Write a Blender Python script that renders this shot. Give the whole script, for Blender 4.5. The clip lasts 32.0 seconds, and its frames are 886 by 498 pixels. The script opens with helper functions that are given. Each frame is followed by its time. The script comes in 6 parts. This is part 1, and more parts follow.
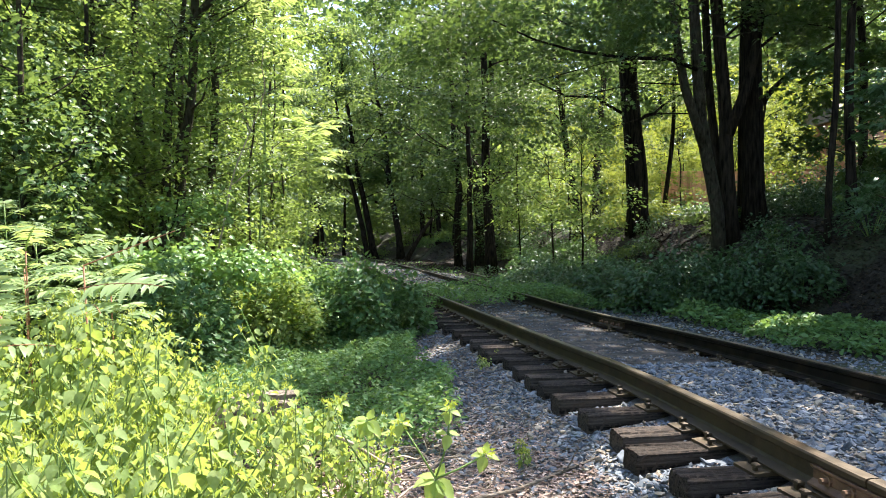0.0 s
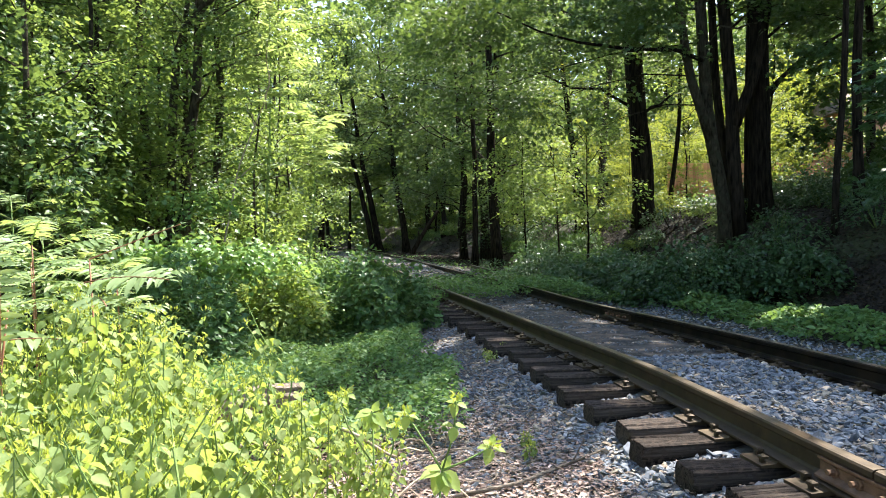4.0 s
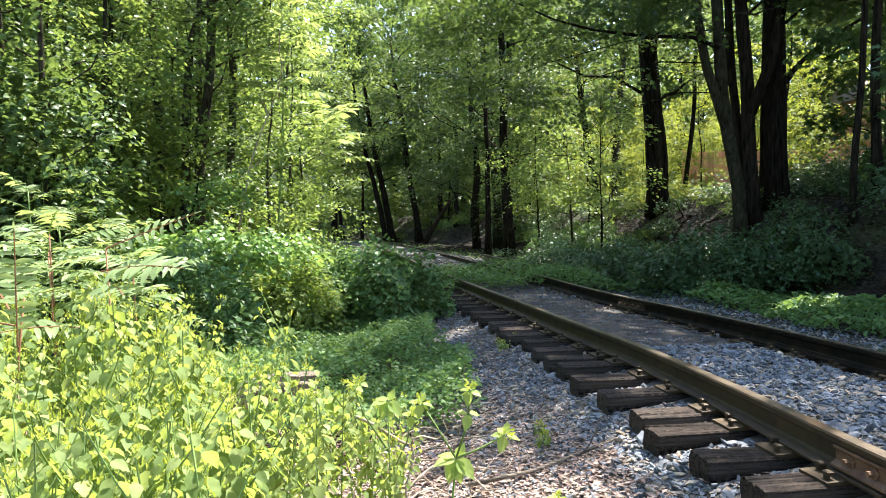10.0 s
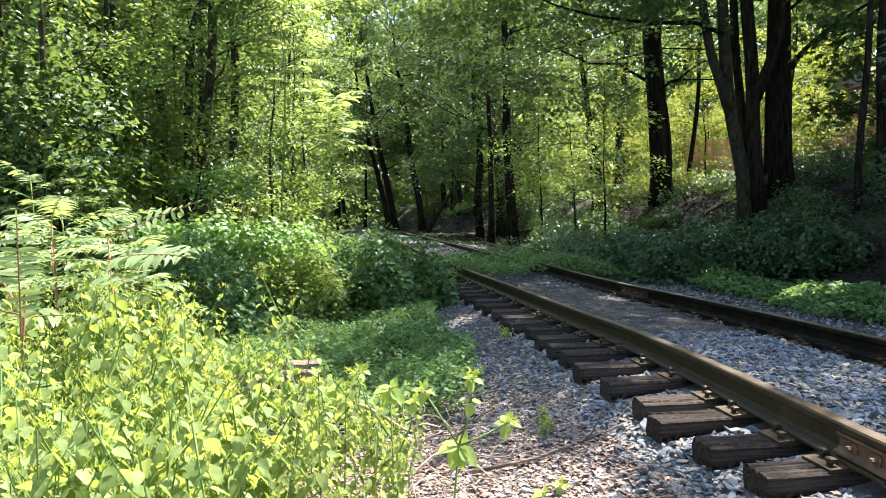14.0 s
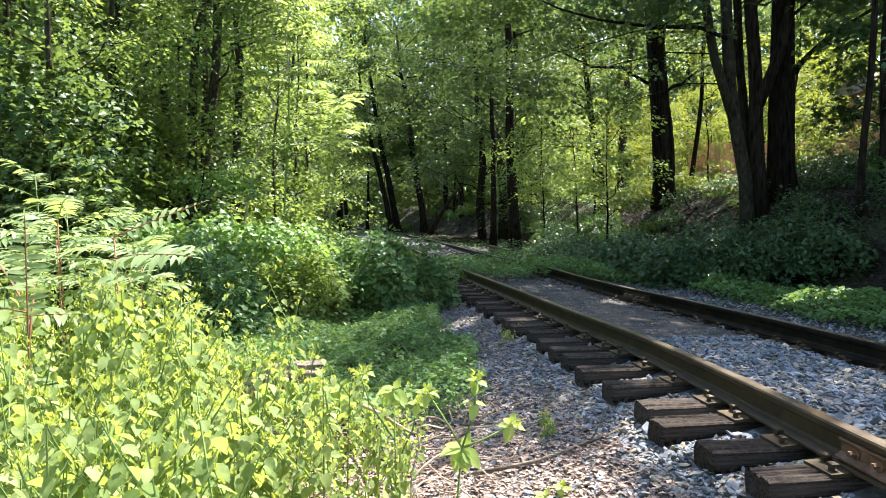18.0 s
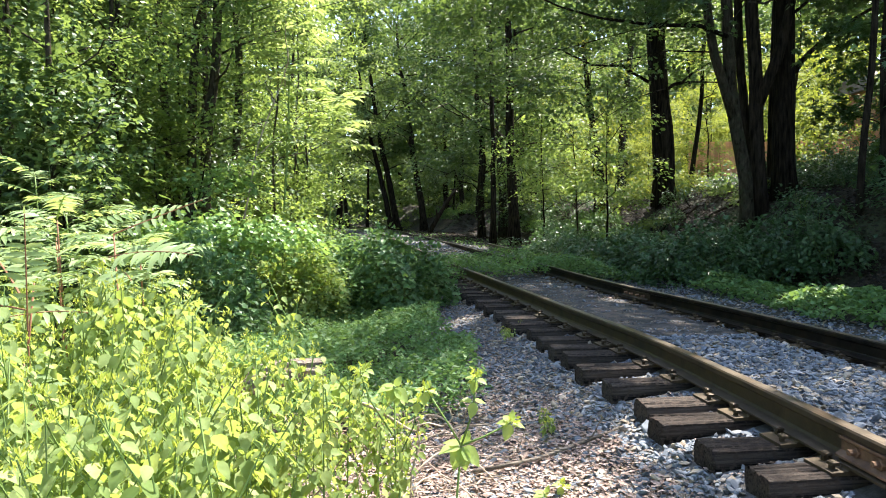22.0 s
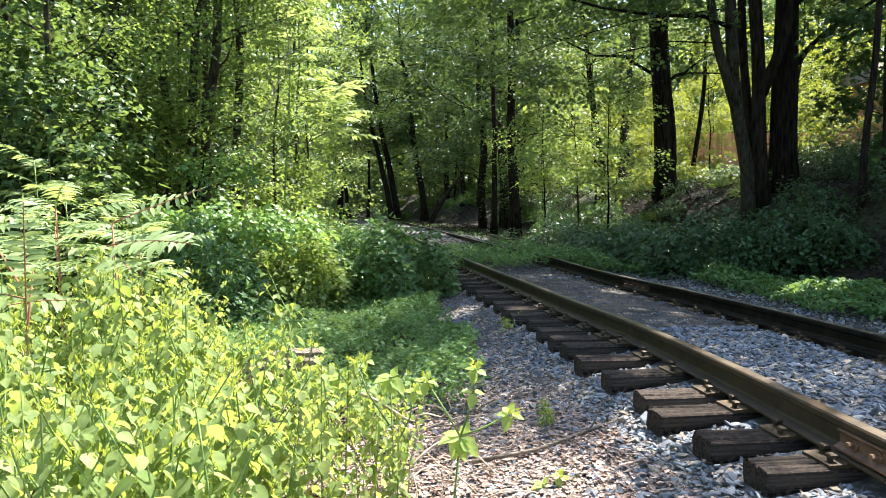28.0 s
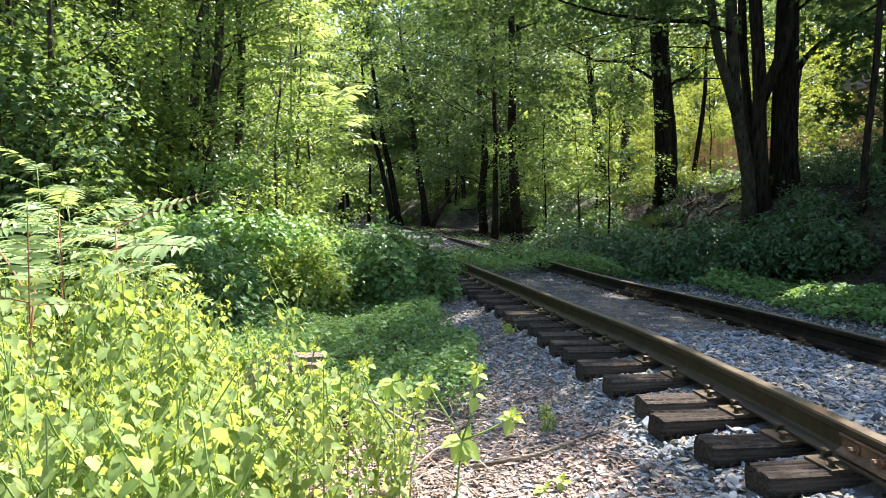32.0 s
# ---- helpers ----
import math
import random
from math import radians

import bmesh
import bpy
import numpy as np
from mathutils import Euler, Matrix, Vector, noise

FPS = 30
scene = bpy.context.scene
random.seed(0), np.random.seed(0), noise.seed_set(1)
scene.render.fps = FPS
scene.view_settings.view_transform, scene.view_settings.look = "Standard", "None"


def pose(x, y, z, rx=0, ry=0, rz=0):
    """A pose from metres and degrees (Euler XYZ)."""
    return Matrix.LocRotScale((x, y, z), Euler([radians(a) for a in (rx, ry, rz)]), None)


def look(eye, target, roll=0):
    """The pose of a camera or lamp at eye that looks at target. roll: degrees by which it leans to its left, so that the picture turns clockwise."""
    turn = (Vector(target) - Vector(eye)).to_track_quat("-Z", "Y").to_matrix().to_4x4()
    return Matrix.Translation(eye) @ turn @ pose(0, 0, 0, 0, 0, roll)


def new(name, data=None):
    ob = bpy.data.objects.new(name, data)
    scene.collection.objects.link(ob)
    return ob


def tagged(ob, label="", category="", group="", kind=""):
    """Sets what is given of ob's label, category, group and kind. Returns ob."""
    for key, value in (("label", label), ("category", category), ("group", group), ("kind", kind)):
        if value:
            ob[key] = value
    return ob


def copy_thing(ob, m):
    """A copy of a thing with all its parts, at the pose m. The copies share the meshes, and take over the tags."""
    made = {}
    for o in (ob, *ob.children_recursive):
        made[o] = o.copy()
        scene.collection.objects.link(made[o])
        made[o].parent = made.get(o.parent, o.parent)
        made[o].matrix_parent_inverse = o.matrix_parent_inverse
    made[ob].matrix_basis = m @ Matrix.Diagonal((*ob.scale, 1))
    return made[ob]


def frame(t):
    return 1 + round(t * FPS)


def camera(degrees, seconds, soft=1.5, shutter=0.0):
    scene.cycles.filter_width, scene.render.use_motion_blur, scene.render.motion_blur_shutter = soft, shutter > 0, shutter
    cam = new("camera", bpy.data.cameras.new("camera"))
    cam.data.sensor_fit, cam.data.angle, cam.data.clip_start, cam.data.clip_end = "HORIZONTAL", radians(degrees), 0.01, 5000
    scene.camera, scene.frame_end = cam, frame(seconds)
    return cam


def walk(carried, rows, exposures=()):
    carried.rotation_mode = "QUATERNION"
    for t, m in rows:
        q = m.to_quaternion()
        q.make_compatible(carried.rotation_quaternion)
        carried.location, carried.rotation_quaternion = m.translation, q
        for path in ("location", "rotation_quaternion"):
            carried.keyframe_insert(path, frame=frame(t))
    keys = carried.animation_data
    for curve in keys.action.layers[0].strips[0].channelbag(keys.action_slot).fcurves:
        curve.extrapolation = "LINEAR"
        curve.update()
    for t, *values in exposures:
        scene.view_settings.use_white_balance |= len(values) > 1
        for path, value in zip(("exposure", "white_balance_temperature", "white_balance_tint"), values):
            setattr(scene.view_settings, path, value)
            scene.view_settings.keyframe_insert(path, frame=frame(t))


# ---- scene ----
EXPOSURE = 2.1
cam = camera(64.6, 32.0, 1.0)


def held(x, y, z, tilt, turn, lean):
    return pose(x, y, z, tilt, 0, turn) @ pose(0, 0, 0, 0, 0, lean)


PATH = [
    (0, -0.002, -0.004, 0.896, 89.575, -1.098, -0.005),
    (0.5, -0.002, -0.005, 0.896, 89.491, -1.060, 0.014),
    (1, -0.001, -0.003, 0.896, 89.340, -0.992, -0.048),
    (1.5, 0.001, -0.002, 0.894, 89.193, -0.940, -0.102),
    (2, 0.001, 0.000, 0.893, 89.112, -0.970, -0.138),
    (2.5, 0.002, 0.000, 0.894, 89.099, -1.034, -0.168),
    (3, 0.002, 0.001, 0.893, 89.095, -0.963, -0.215),
    (3.5, 0.001, 0.001, 0.892, 89.083, -0.808, -0.227),
    (5.5, -0.001, 0.001, 0.891, 88.802, -0.295, -0.277),
    (6, -0.003, 0.001, 0.890, 88.791, -0.207, -0.248),
    (6.5, -0.003, -0.001, 0.890, 88.807, -0.082, -0.259),
    (7, -0.001, -0.002, 0.891, 88.843, 0.044, -0.319),
    (7.5, 0.001, -0.001, 0.891, 88.811, 0.098, -0.384),
    (8, 0.002, 0.001, 0.890, 88.758, 0.019, -0.414),
    (8.5, 0.002, 0.001, 0.890, 88.698, -0.048, -0.421),
    (9, -0.000, 0.001, 0.889, 88.538, 0.024, -0.400),
    (9.5, -0.001, 0.001, 0.889, 88.349, 0.204, -0.367),
    (10, -0.003, 0.002, 0.888, 88.184, 0.392, -0.330),
    (10.5, -0.003, 0.004, 0.888, 88.016, 0.528, -0.277),
    (11, -0.003, 0.007, 0.887, 87.843, 0.602, -0.232),
    (11.5, -0.002, 0.006, 0.887, 87.658, 0.627, -0.260),
    (11.8, -0.001, 0.009, 0.887, 87.512, 0.619, -0.332),
    (12, -0.000, 0.010, 0.887, 87.432, 0.515, -0.289),
    (12.5, 0.001, 0.014, 0.885, 87.339, 0.503, -0.336),
    (13, 0.001, 0.013, 0.884, 87.296, 0.544, -0.396),
    (13.5, 0.001, 0.012, 0.884, 87.256, 0.631, -0.461),
    (14, 0.001, 0.011, 0.884, 87.254, 0.668, -0.497),
    (14.5, 0.002, 0.011, 0.884, 87.295, 0.684, -0.517),
    (16.5, -0.009, 0.002, 0.885, 87.414, 0.746, -0.139),
    (17, -0.011, -0.000, 0.886, 87.476, 0.796, -0.088),
    (17.5, -0.011, -0.002, 0.885, 87.456, 0.829, -0.042),
    (18, -0.010, -0.002, 0.885, 87.425, 0.805, -0.028),
    (18.5, -0.008, -0.001, 0.885, 87.381, 0.779, -0.037),
    (19, -0.008, 0.001, 0.885, 87.362, 0.724, -0.076),
    (19.5, -0.007, 0.002, 0.884, 87.330, 0.688, -0.073),
    (20, -0.008, 0.003, 0.884, 87.294, 0.657, -0.050),
    (20.5, -0.010, 0.002, 0.884, 87.297, 0.648, -0.027),
    (21, -0.011, 0.001, 0.885, 87.345, 0.692, 0.009),
    (21.5, -0.012, 0.001, 0.884, 87.358, 0.730, 0.028),
    (22, -0.012, 0.002, 0.883, 87.279, 0.782, 0.046),
    (22.5, -0.011, 0.003, 0.882, 87.222, 0.819, 0.060),
    (23, -0.011, 0.003, 0.882, 87.222, 0.848, 0.044),
    (23.5, -0.010, 0.004, 0.883, 87.205, 0.808, 0.033),
    (24, -0.009, 0.006, 0.885, 87.182, 0.715, 0.068),
    (24.5, -0.008, 0.006, 0.888, 87.197, 0.631, 0.144),
    (25, -0.008, 0.007, 0.888, 87.177, 0.596, 0.215),
    (25.5, -0.008, 0.006, 0.886, 87.060, 0.551, 0.273),
    (27.5, -0.006, 0.016, 0.881, 86.356, 0.757, 0.337),
    (28, -0.006, 0.013, 0.883, 86.498, 0.847, 0.328),
    (28.5, -0.007, 0.009, 0.884, 86.649, 0.954, 0.292),
    (29, -0.009, 0.005, 0.885, 86.772, 0.962, 0.288),
    (29.5, -0.009, 0.003, 0.884, 86.875, 0.932, 0.296),
    (30, -0.009, 0.002, 0.884, 86.946, 0.932, 0.288),
    (30.5, -0.008, 0.004, 0.884, 86.975, 0.992, 0.277),
    (31, -0.009, 0.004, 0.883, 86.944, 0.985, 0.291),
    (31.5, -0.009, 0.006, 0.882, 86.893, 0.919, 0.339),
    (32, -0.011, 0.005, 0.882, 86.884, 0.914, 0.394),
]
walk(cam, [(t, held(*r)) for t, *r in PATH], exposures=((0.0, EXPOSURE - 0.07, 6600, 10), (9.0, EXPOSURE - 0.05, 6600, 10), (14.0, EXPOSURE - 0.02, 6600, 10), (32.0, EXPOSURE, 6600, 10)))

# ---- light: a high sun ahead and to the right, and the open sky ----
SUN_AZ, SUN_EL = radians(40), radians(62)
world = bpy.data.worlds.new("sky")
scene.world = world
world.use_nodes = True
wn = world.node_tree
sky = wn.nodes.new("ShaderNodeTexSky")
sky.sky_type, sky.sun_disc = "NISHITA", False
sky.sun_elevation, sky.sun_rotation = SUN_EL, SUN_AZ
wn.links.new(sky.outputs[0], wn.nodes["Background"].inputs[0])
wn.nodes["Background"].inputs[1].default_value = 0.142
sun_way = Vector((math.sin(SUN_AZ) * math.cos(SUN_EL), math.cos(SUN_AZ) * math.cos(SUN_EL), math.sin(SUN_EL)))
sun = new("sun", bpy.data.lights.new("sun", "SUN"))
sun.data.energy, sun.data.angle, sun.data.color = 5.0, radians(0.53), (1.0, 0.95, 0.86)
sun.matrix_world = look(sun_way * 60, (0, 0, 0))


# ---- materials ----
def material(name):
    m = bpy.data.materials.new(name)
    m.use_nodes = True
    return m, m.node_tree, m.node_tree.nodes["Principled BSDF"]


def node(tree, kind, **inputs):
    n = tree.nodes.new(kind)
    for k, v in inputs.items():
        n.inputs[k.replace("_", " ")].default_value = v
    return n


def ramp(tree, source, stops):
    r = tree.nodes.new("ShaderNodeValToRGB")
    els = r.color_ramp.elements
    while len(els) < len(stops):
        els.new(0.5)
    for e, (p, c) in zip(els, stops):
        e.position, e.color = p, (*c, 1)
    tree.links.new(source, r.inputs[0])
    return r.outputs[0]


def mix(tree, a, b, fac, mode="MIX"):
    n = tree.nodes.new("ShaderNodeMix")
    n.data_type, n.blend_type = "RGBA", mode
    for sock, v in ((n.inputs[0], fac), (n.inputs[6], a), (n.inputs[7], b)):
        if isinstance(v, bpy.types.NodeSocket):
            tree.links.new(v, sock)
        elif isinstance(v, (int, float)):
            sock.default_value = v
        else:
            sock.default_value = (*v, 1)
    return n.outputs[2]


def world_noise(tree, scale, detail=4, stretch=None, space="Object"):
    tc = tree.nodes.new("ShaderNodeTexCoord")
    src = tc.outputs[space]
    if stretch:
        mp = tree.nodes.new("ShaderNodeMapping")
        mp.inputs["Scale"].default_value = stretch
        tree.links.new(src, mp.inputs[0])
        src = mp.outputs[0]
    n = node(tree, "ShaderNodeTexNoise", Scale=scale, Detail=detail)
    tree.links.new(src, n.inputs["Vector"])
    return n.outputs[0]


def bump(tree, bsdf, height, strength, distance):
    b = node(tree, "ShaderNodeBump", Strength=strength, Distance=distance)
    tree.links.new(height, b.inputs["Height"])
    tree.links.new(b.outputs[0], bsdf.inputs["Normal"])


def leaf_material(name, stops, through_colour, share=0.4, rough=0.55, gloss=0.2, mottle=0.25):
    """Leaf blades: a waxy face, and daylight that comes through them."""
    m, t, b = material(name)
    geo = t.nodes.new("ShaderNodeNewGeometry")
    col = ramp(t, geo.outputs["Random Per Island"], stops)
    patch = world_noise(t, 0.9, 2)
    fine = world_noise(t, 60, 3)
    col = mix(t, col, mix(t, (0.62, 0.72, 0.6), (1.25, 1.2, 1.05), patch), 1.0, "MULTIPLY")
    col = mix(t, col, mix(t, (1 - mottle, 1 - mottle, 1 - mottle * 1.2), (1 + mottle, 1 + mottle * 0.8, 1 + mottle), fine), 1.0, "MULTIPLY")
    t.links.new(col, b.inputs["Base Color"])
    b.inputs["Roughness"].default_value = rough
    b.inputs["Specular IOR Level"].default_value = gloss
    if mottle > 0.4:
        bump(t, b, fine, 0.35, 0.004)
    tr = t.nodes.new("ShaderNodeBsdfTranslucent")
    t.links.new(mix(t, col, through_colour, 0.55), tr.inputs[0])
    mx = node(t, "ShaderNodeMixShader", Fac=share)
    t.links.new(b.outputs[0], mx.inputs[1])
    t.links.new(tr.outputs[0], mx.inputs[2])
    t.links.new(mx.outputs[0], t.nodes["Material Output"].inputs["Surface"])
    return m


def surface(name, dark, light, scale, rough=0.85, relief=0.5, depth=0.02, stretch=None, spots=None, metal=0.0, spec=0.3, space="Object"):
    m, t, b = material(name)
    big = world_noise(t, scale, 5, stretch, space)
    small = world_noise(t, scale * 7, 6, stretch, space)
    col = ramp(t, big, ((0.3, dark), (0.7, light)))
    col = mix(t, col, mix(t, (0.6, 0.6, 0.6), (1.35, 1.35, 1.35), small), 1.0, "MULTIPLY")
    if spots:
        blot = ramp(t, world_noise(t, scale * 0.4, 4, None, space), ((0.5, (0, 0, 0)), (0.62, (1, 1, 1))))
        col = mix(t, col, spots, blot)
    rnd = t.nodes.new("ShaderNodeObjectInfo")
    col = mix(t, col, mix(t, (0.75, 0.75, 0.75), (1.25, 1.25, 1.25), rnd.outputs["Random"]), 1.0, "MULTIPLY")
    t.links.new(col, b.inputs["Base Color"])
    b.inputs["Roughness"].default_value, b.inputs["Metallic"].default_value = rough, metal
    b.inputs["Specular IOR Level"].default_value = spec
    bump(t, b, small, relief, depth)
    return m


def island_surface(name, stops, scale, rough=0.85):
    """Loose pieces: each has a tone of its own, with fine grain."""
    m, t, b = material(name)
    geo = t.nodes.new("ShaderNodeNewGeometry")
    info = t.nodes.new("ShaderNodeObjectInfo")
    add = t.nodes.new("ShaderNodeMath")
    add.operation = "ADD"
    wrap = t.nodes.new("ShaderNodeMath")
    wrap.operation = "FRACT"
    t.links.new(geo.outputs["Random Per Island"], add.inputs[0])
    t.links.new(info.outputs["Random"], add.inputs[1])
    t.links.new(add.outputs[0], wrap.inputs[0])
    grain = world_noise(t, scale, 5)
    col = mix(t, ramp(t, wrap.outputs[0], stops), mix(t, (0.6, 0.6, 0.6), (1.4, 1.4, 1.4), grain), 1.0, "MULTIPLY")
    t.links.new(col, b.inputs["Base Color"])
    b.inputs["Roughness"].default_value = rough
    bump(t, b, grain, 0.4, 0.004)
    return m


LEAF_TREE = leaf_material("maple_leaf", ((0, (0.027, 0.068, 0.03)), (0.5, (0.046, 0.1, 0.041)), (1, (0.078, 0.14, 0.053))), (0.27, 0.37, 0.06), 0.37, 0.44, 0.38)
LEAF_BRIGHT = leaf_material("young_leaf", ((0, (0.074, 0.15, 0.05)), (0.6, (0.12, 0.205, 0.062)), (1, (0.19, 0.272, 0.08))), (0.47, 0.58, 0.11), 0.45, 0.42, 0.42)
LEAF_FAR = leaf_material("wood_leaf", ((0, (0.038, 0.088, 0.036)), (0.6, (0.07, 0.137, 0.05)), (1, (0.115, 0.182, 0.062))), (0.32, 0.425, 0.085), 0.4, 0.45, 0.36)
LEAF_YARD = leaf_material("yard_leaf", ((0, (0.08, 0.145, 0.036)), (0.6, (0.13, 0.2, 0.045)), (1, (0.235, 0.275, 0.06))), (0.52, 0.54, 0.065), 0.42)
LEAF_VERGE = leaf_material("verge_leaf", ((0, (0.1, 0.21, 0.07)), (0.6, (0.15, 0.28, 0.09)), (1, (0.22, 0.35, 0.11))), (0.4, 0.55, 0.1), 0.4, 0.38, 0.55)
LEAF_HERB = leaf_material("herb_leaf", ((0, (0.075, 0.13, 0.042)), (0.35, (0.15, 0.222, 0.085)), (0.8, (0.25, 0.32, 0.14)), (1, (0.36, 0.4, 0.2))), (0.61, 0.74, 0.1), 0.42, 0.6, 0.15, 0.45)
# paler herb leaf: the full sun on the sprigs is put into its colour
LEAF_SUNLIT = leaf_material("sunlit_sprig_leaf", ((0, (0.2, 0.3, 0.1)), (0.5, (0.3, 0.41, 0.15)), (1, (0.4, 0.5, 0.22))), (0.72, 0.85, 0.16), 0.52, 0.5, 0.3, 0.3)
LEAF_FEATHER = leaf_material("feather_leaf", ((0, (0.13, 0.21, 0.09)), (0.5, (0.21, 0.3, 0.15)), (1, (0.32, 0.39, 0.24))), (0.66, 0.78, 0.18), 0.42, 0.42, 0.45, 0.3)
LEAF_BUSH = leaf_material("bush_leaf", ((0, (0.05, 0.12, 0.05)), (0.6, (0.08, 0.165, 0.066)), (1, (0.12, 0.215, 0.085))), (0.24, 0.38, 0.08), 0.33, 0.46, 0.34)
LEAF_COVER = leaf_material("cover_leaf", ((0, (0.07, 0.16, 0.062)), (0.6, (0.115, 0.225, 0.084)), (1, (0.175, 0.29, 0.105))), (0.3, 0.44, 0.08), 0.37, 0.5, 0.35)
# bush leaf darkened to put the bank's shade into its colour
LEAF_SHADED = leaf_material("shade_dark_leaf", ((0, (0.028, 0.074, 0.034)), (0.6, (0.052, 0.118, 0.052)), (1, (0.085, 0.16, 0.07))), (0.17, 0.29, 0.06), 0.28, 0.36, 0.55)
FLOWER = leaf_material("flower_bud", ((0, (0.3, 0.36, 0.05)), (0.6, (0.45, 0.5, 0.08)), (1, (0.6, 0.62, 0.2))), (0.6, 0.65, 0.1), 0.4, 0.6)
STEM = surface("green_stem", (0.12, 0.2, 0.05), (0.2, 0.28, 0.08), 30, 0.6, 0.2, 0.002)
RED_STEM = surface("reddish_stem", (0.22, 0.09, 0.05), (0.33, 0.16, 0.08), 30, 0.6, 0.2, 0.002)
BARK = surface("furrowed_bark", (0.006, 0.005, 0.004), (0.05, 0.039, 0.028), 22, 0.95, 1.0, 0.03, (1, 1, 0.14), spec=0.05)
BARK_PALE = surface("smooth_grey_bark", (0.018, 0.015, 0.01), (0.1, 0.084, 0.058), 20, 0.9, 1.0, 0.03, (1, 1, 0.3), (0.055, 0.055, 0.035), spec=0.05)
TIMBER = surface("creosoted_timber", (0.004, 0.0033, 0.003), (0.105, 0.086, 0.074), 80, 0.85, 1.0, 0.008, (0.03, 1, 1), (0.075, 0.057, 0.047), spec=0.08)
RUST = surface("rusted_steel", (0.03, 0.021, 0.012), (0.085, 0.057, 0.03), 9, 0.6, 0.3, 0.002, None, (0.06, 0.043, 0.022), 0.35, 0.4)
# darker copy of RUST: the far rail's shade is put into its colour
RUST_SHADED = surface("shaded_rusted_steel", (0.006, 0.005, 0.004), (0.024, 0.019, 0.013), 9, 0.55, 0.3, 0.002, None, (0.03, 0.021, 0.013), 0.3, 0.1)
RUST_RED = surface("orange_rust", (0.08, 0.044, 0.027), (0.18, 0.104, 0.064), 14, 0.65, 0.4, 0.003, None, None, 0.2)
RAIL_TOP = surface("worn_rail_top", (0.075, 0.06, 0.045), (0.19, 0.15, 0.11), 6, 0.42, 0.15, 0.001, (1, 1, 1), (0.15, 0.1, 0.06), 0.7, 0.5)
STONE = island_surface("slate_ballast", ((0, (0.074, 0.083, 0.096)), (0.36, (0.128, 0.143, 0.168)), (0.76, (0.215, 0.236, 0.27)), (0.8, (0.188, 0.150, 0.114)), (0.92, (0.295, 0.244, 0.188)), (1, (0.402, 0.355, 0.285))), 60, 0.95)
DEAD_LEAF = island_surface("dead_leaf", ((0, (0.21, 0.14, 0.112)), (0.4, (0.33, 0.233, 0.19)), (0.8, (0.44, 0.332, 0.28)), (1, (0.56, 0.455, 0.4))), 30)
# browner than DEAD_LEAF, then darkened further to imitate shade on the bank
DEAD_SHADED = island_surface("shaded_dead_leaf", ((0, (0.012, 0.008, 0.006)), (0.5, (0.03, 0.02, 0.014)), (0.9, (0.065, 0.042, 0.028)), (1, (0.15, 0.1, 0.068))), 30)
LEAF_CRUMB = island_surface("crumbled_leaf", ((0, (0.1, 0.068, 0.055)), (0.5, (0.2, 0.147, 0.12)), (1, (0.34, 0.26, 0.22))), 30)
TWIG = surface("dry_twig", (0.2, 0.15, 0.11), (0.46, 0.38, 0.3), 20, 0.9, 0.4, 0.004)
LOGWOOD = surface("weathered_log", (0.06, 0.048, 0.037), (0.27, 0.22, 0.175), 9, 0.95, 1.0, 0.03, (0.25, 1, 1))
# boards brightened to look sunlit; the near side faces away from the sun
FENCE = surface("red_brown_boards", (0.42, 0.19, 0.11), (0.58, 0.29, 0.17), 3, 0.85, 0.3, 0.01)
ROOF = surface("roof_shingle", (0.12, 0.09, 0.08), (0.2, 0.16, 0.14), 5, 0.9, 0.5, 0.02)


def ground_material():
    m, t, b = material("forest_soil")
    big = world_noise(t, 0.7, 5, None, "Object")
    mid = world_noise(t, 9, 6, None, "Object")
    fine = world_noise(t, 70, 4, None, "Object")
    col = ramp(t, mid, ((0.3, (0.01, 0.0075, 0.0055)), (0.55, (0.025, 0.018, 0.013)), (0.75, (0.052, 0.037, 0.026))))
    col = mix(t, col, (0.05, 0.07, 0.025), ramp(t, big, ((0.5, (0, 0, 0)), (0.62, (0.6, 0.6, 0.6)))))
    col = mix(t, col, mix(t, (0.55, 0.55, 0.55), (1.45, 1.45, 1.45), fine), 1.0, "MULTIPLY")
    t.links.new(col, b.inputs["Base Color"])
    b.inputs["Roughness"].default_value = 0.95
    bump(t, b, mid, 1.0, 0.04)
    return m


SOIL = ground_material()
GRIT = surface("dark_gravel_bed", (0.058, 0.054, 0.053), (0.15, 0.14, 0.134), 16, 0.95, 0.8, 0.015)
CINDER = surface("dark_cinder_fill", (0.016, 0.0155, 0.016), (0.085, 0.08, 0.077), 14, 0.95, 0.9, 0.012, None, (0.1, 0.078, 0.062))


# ---- mesh tools ----
rng = np.random.default_rng(7)


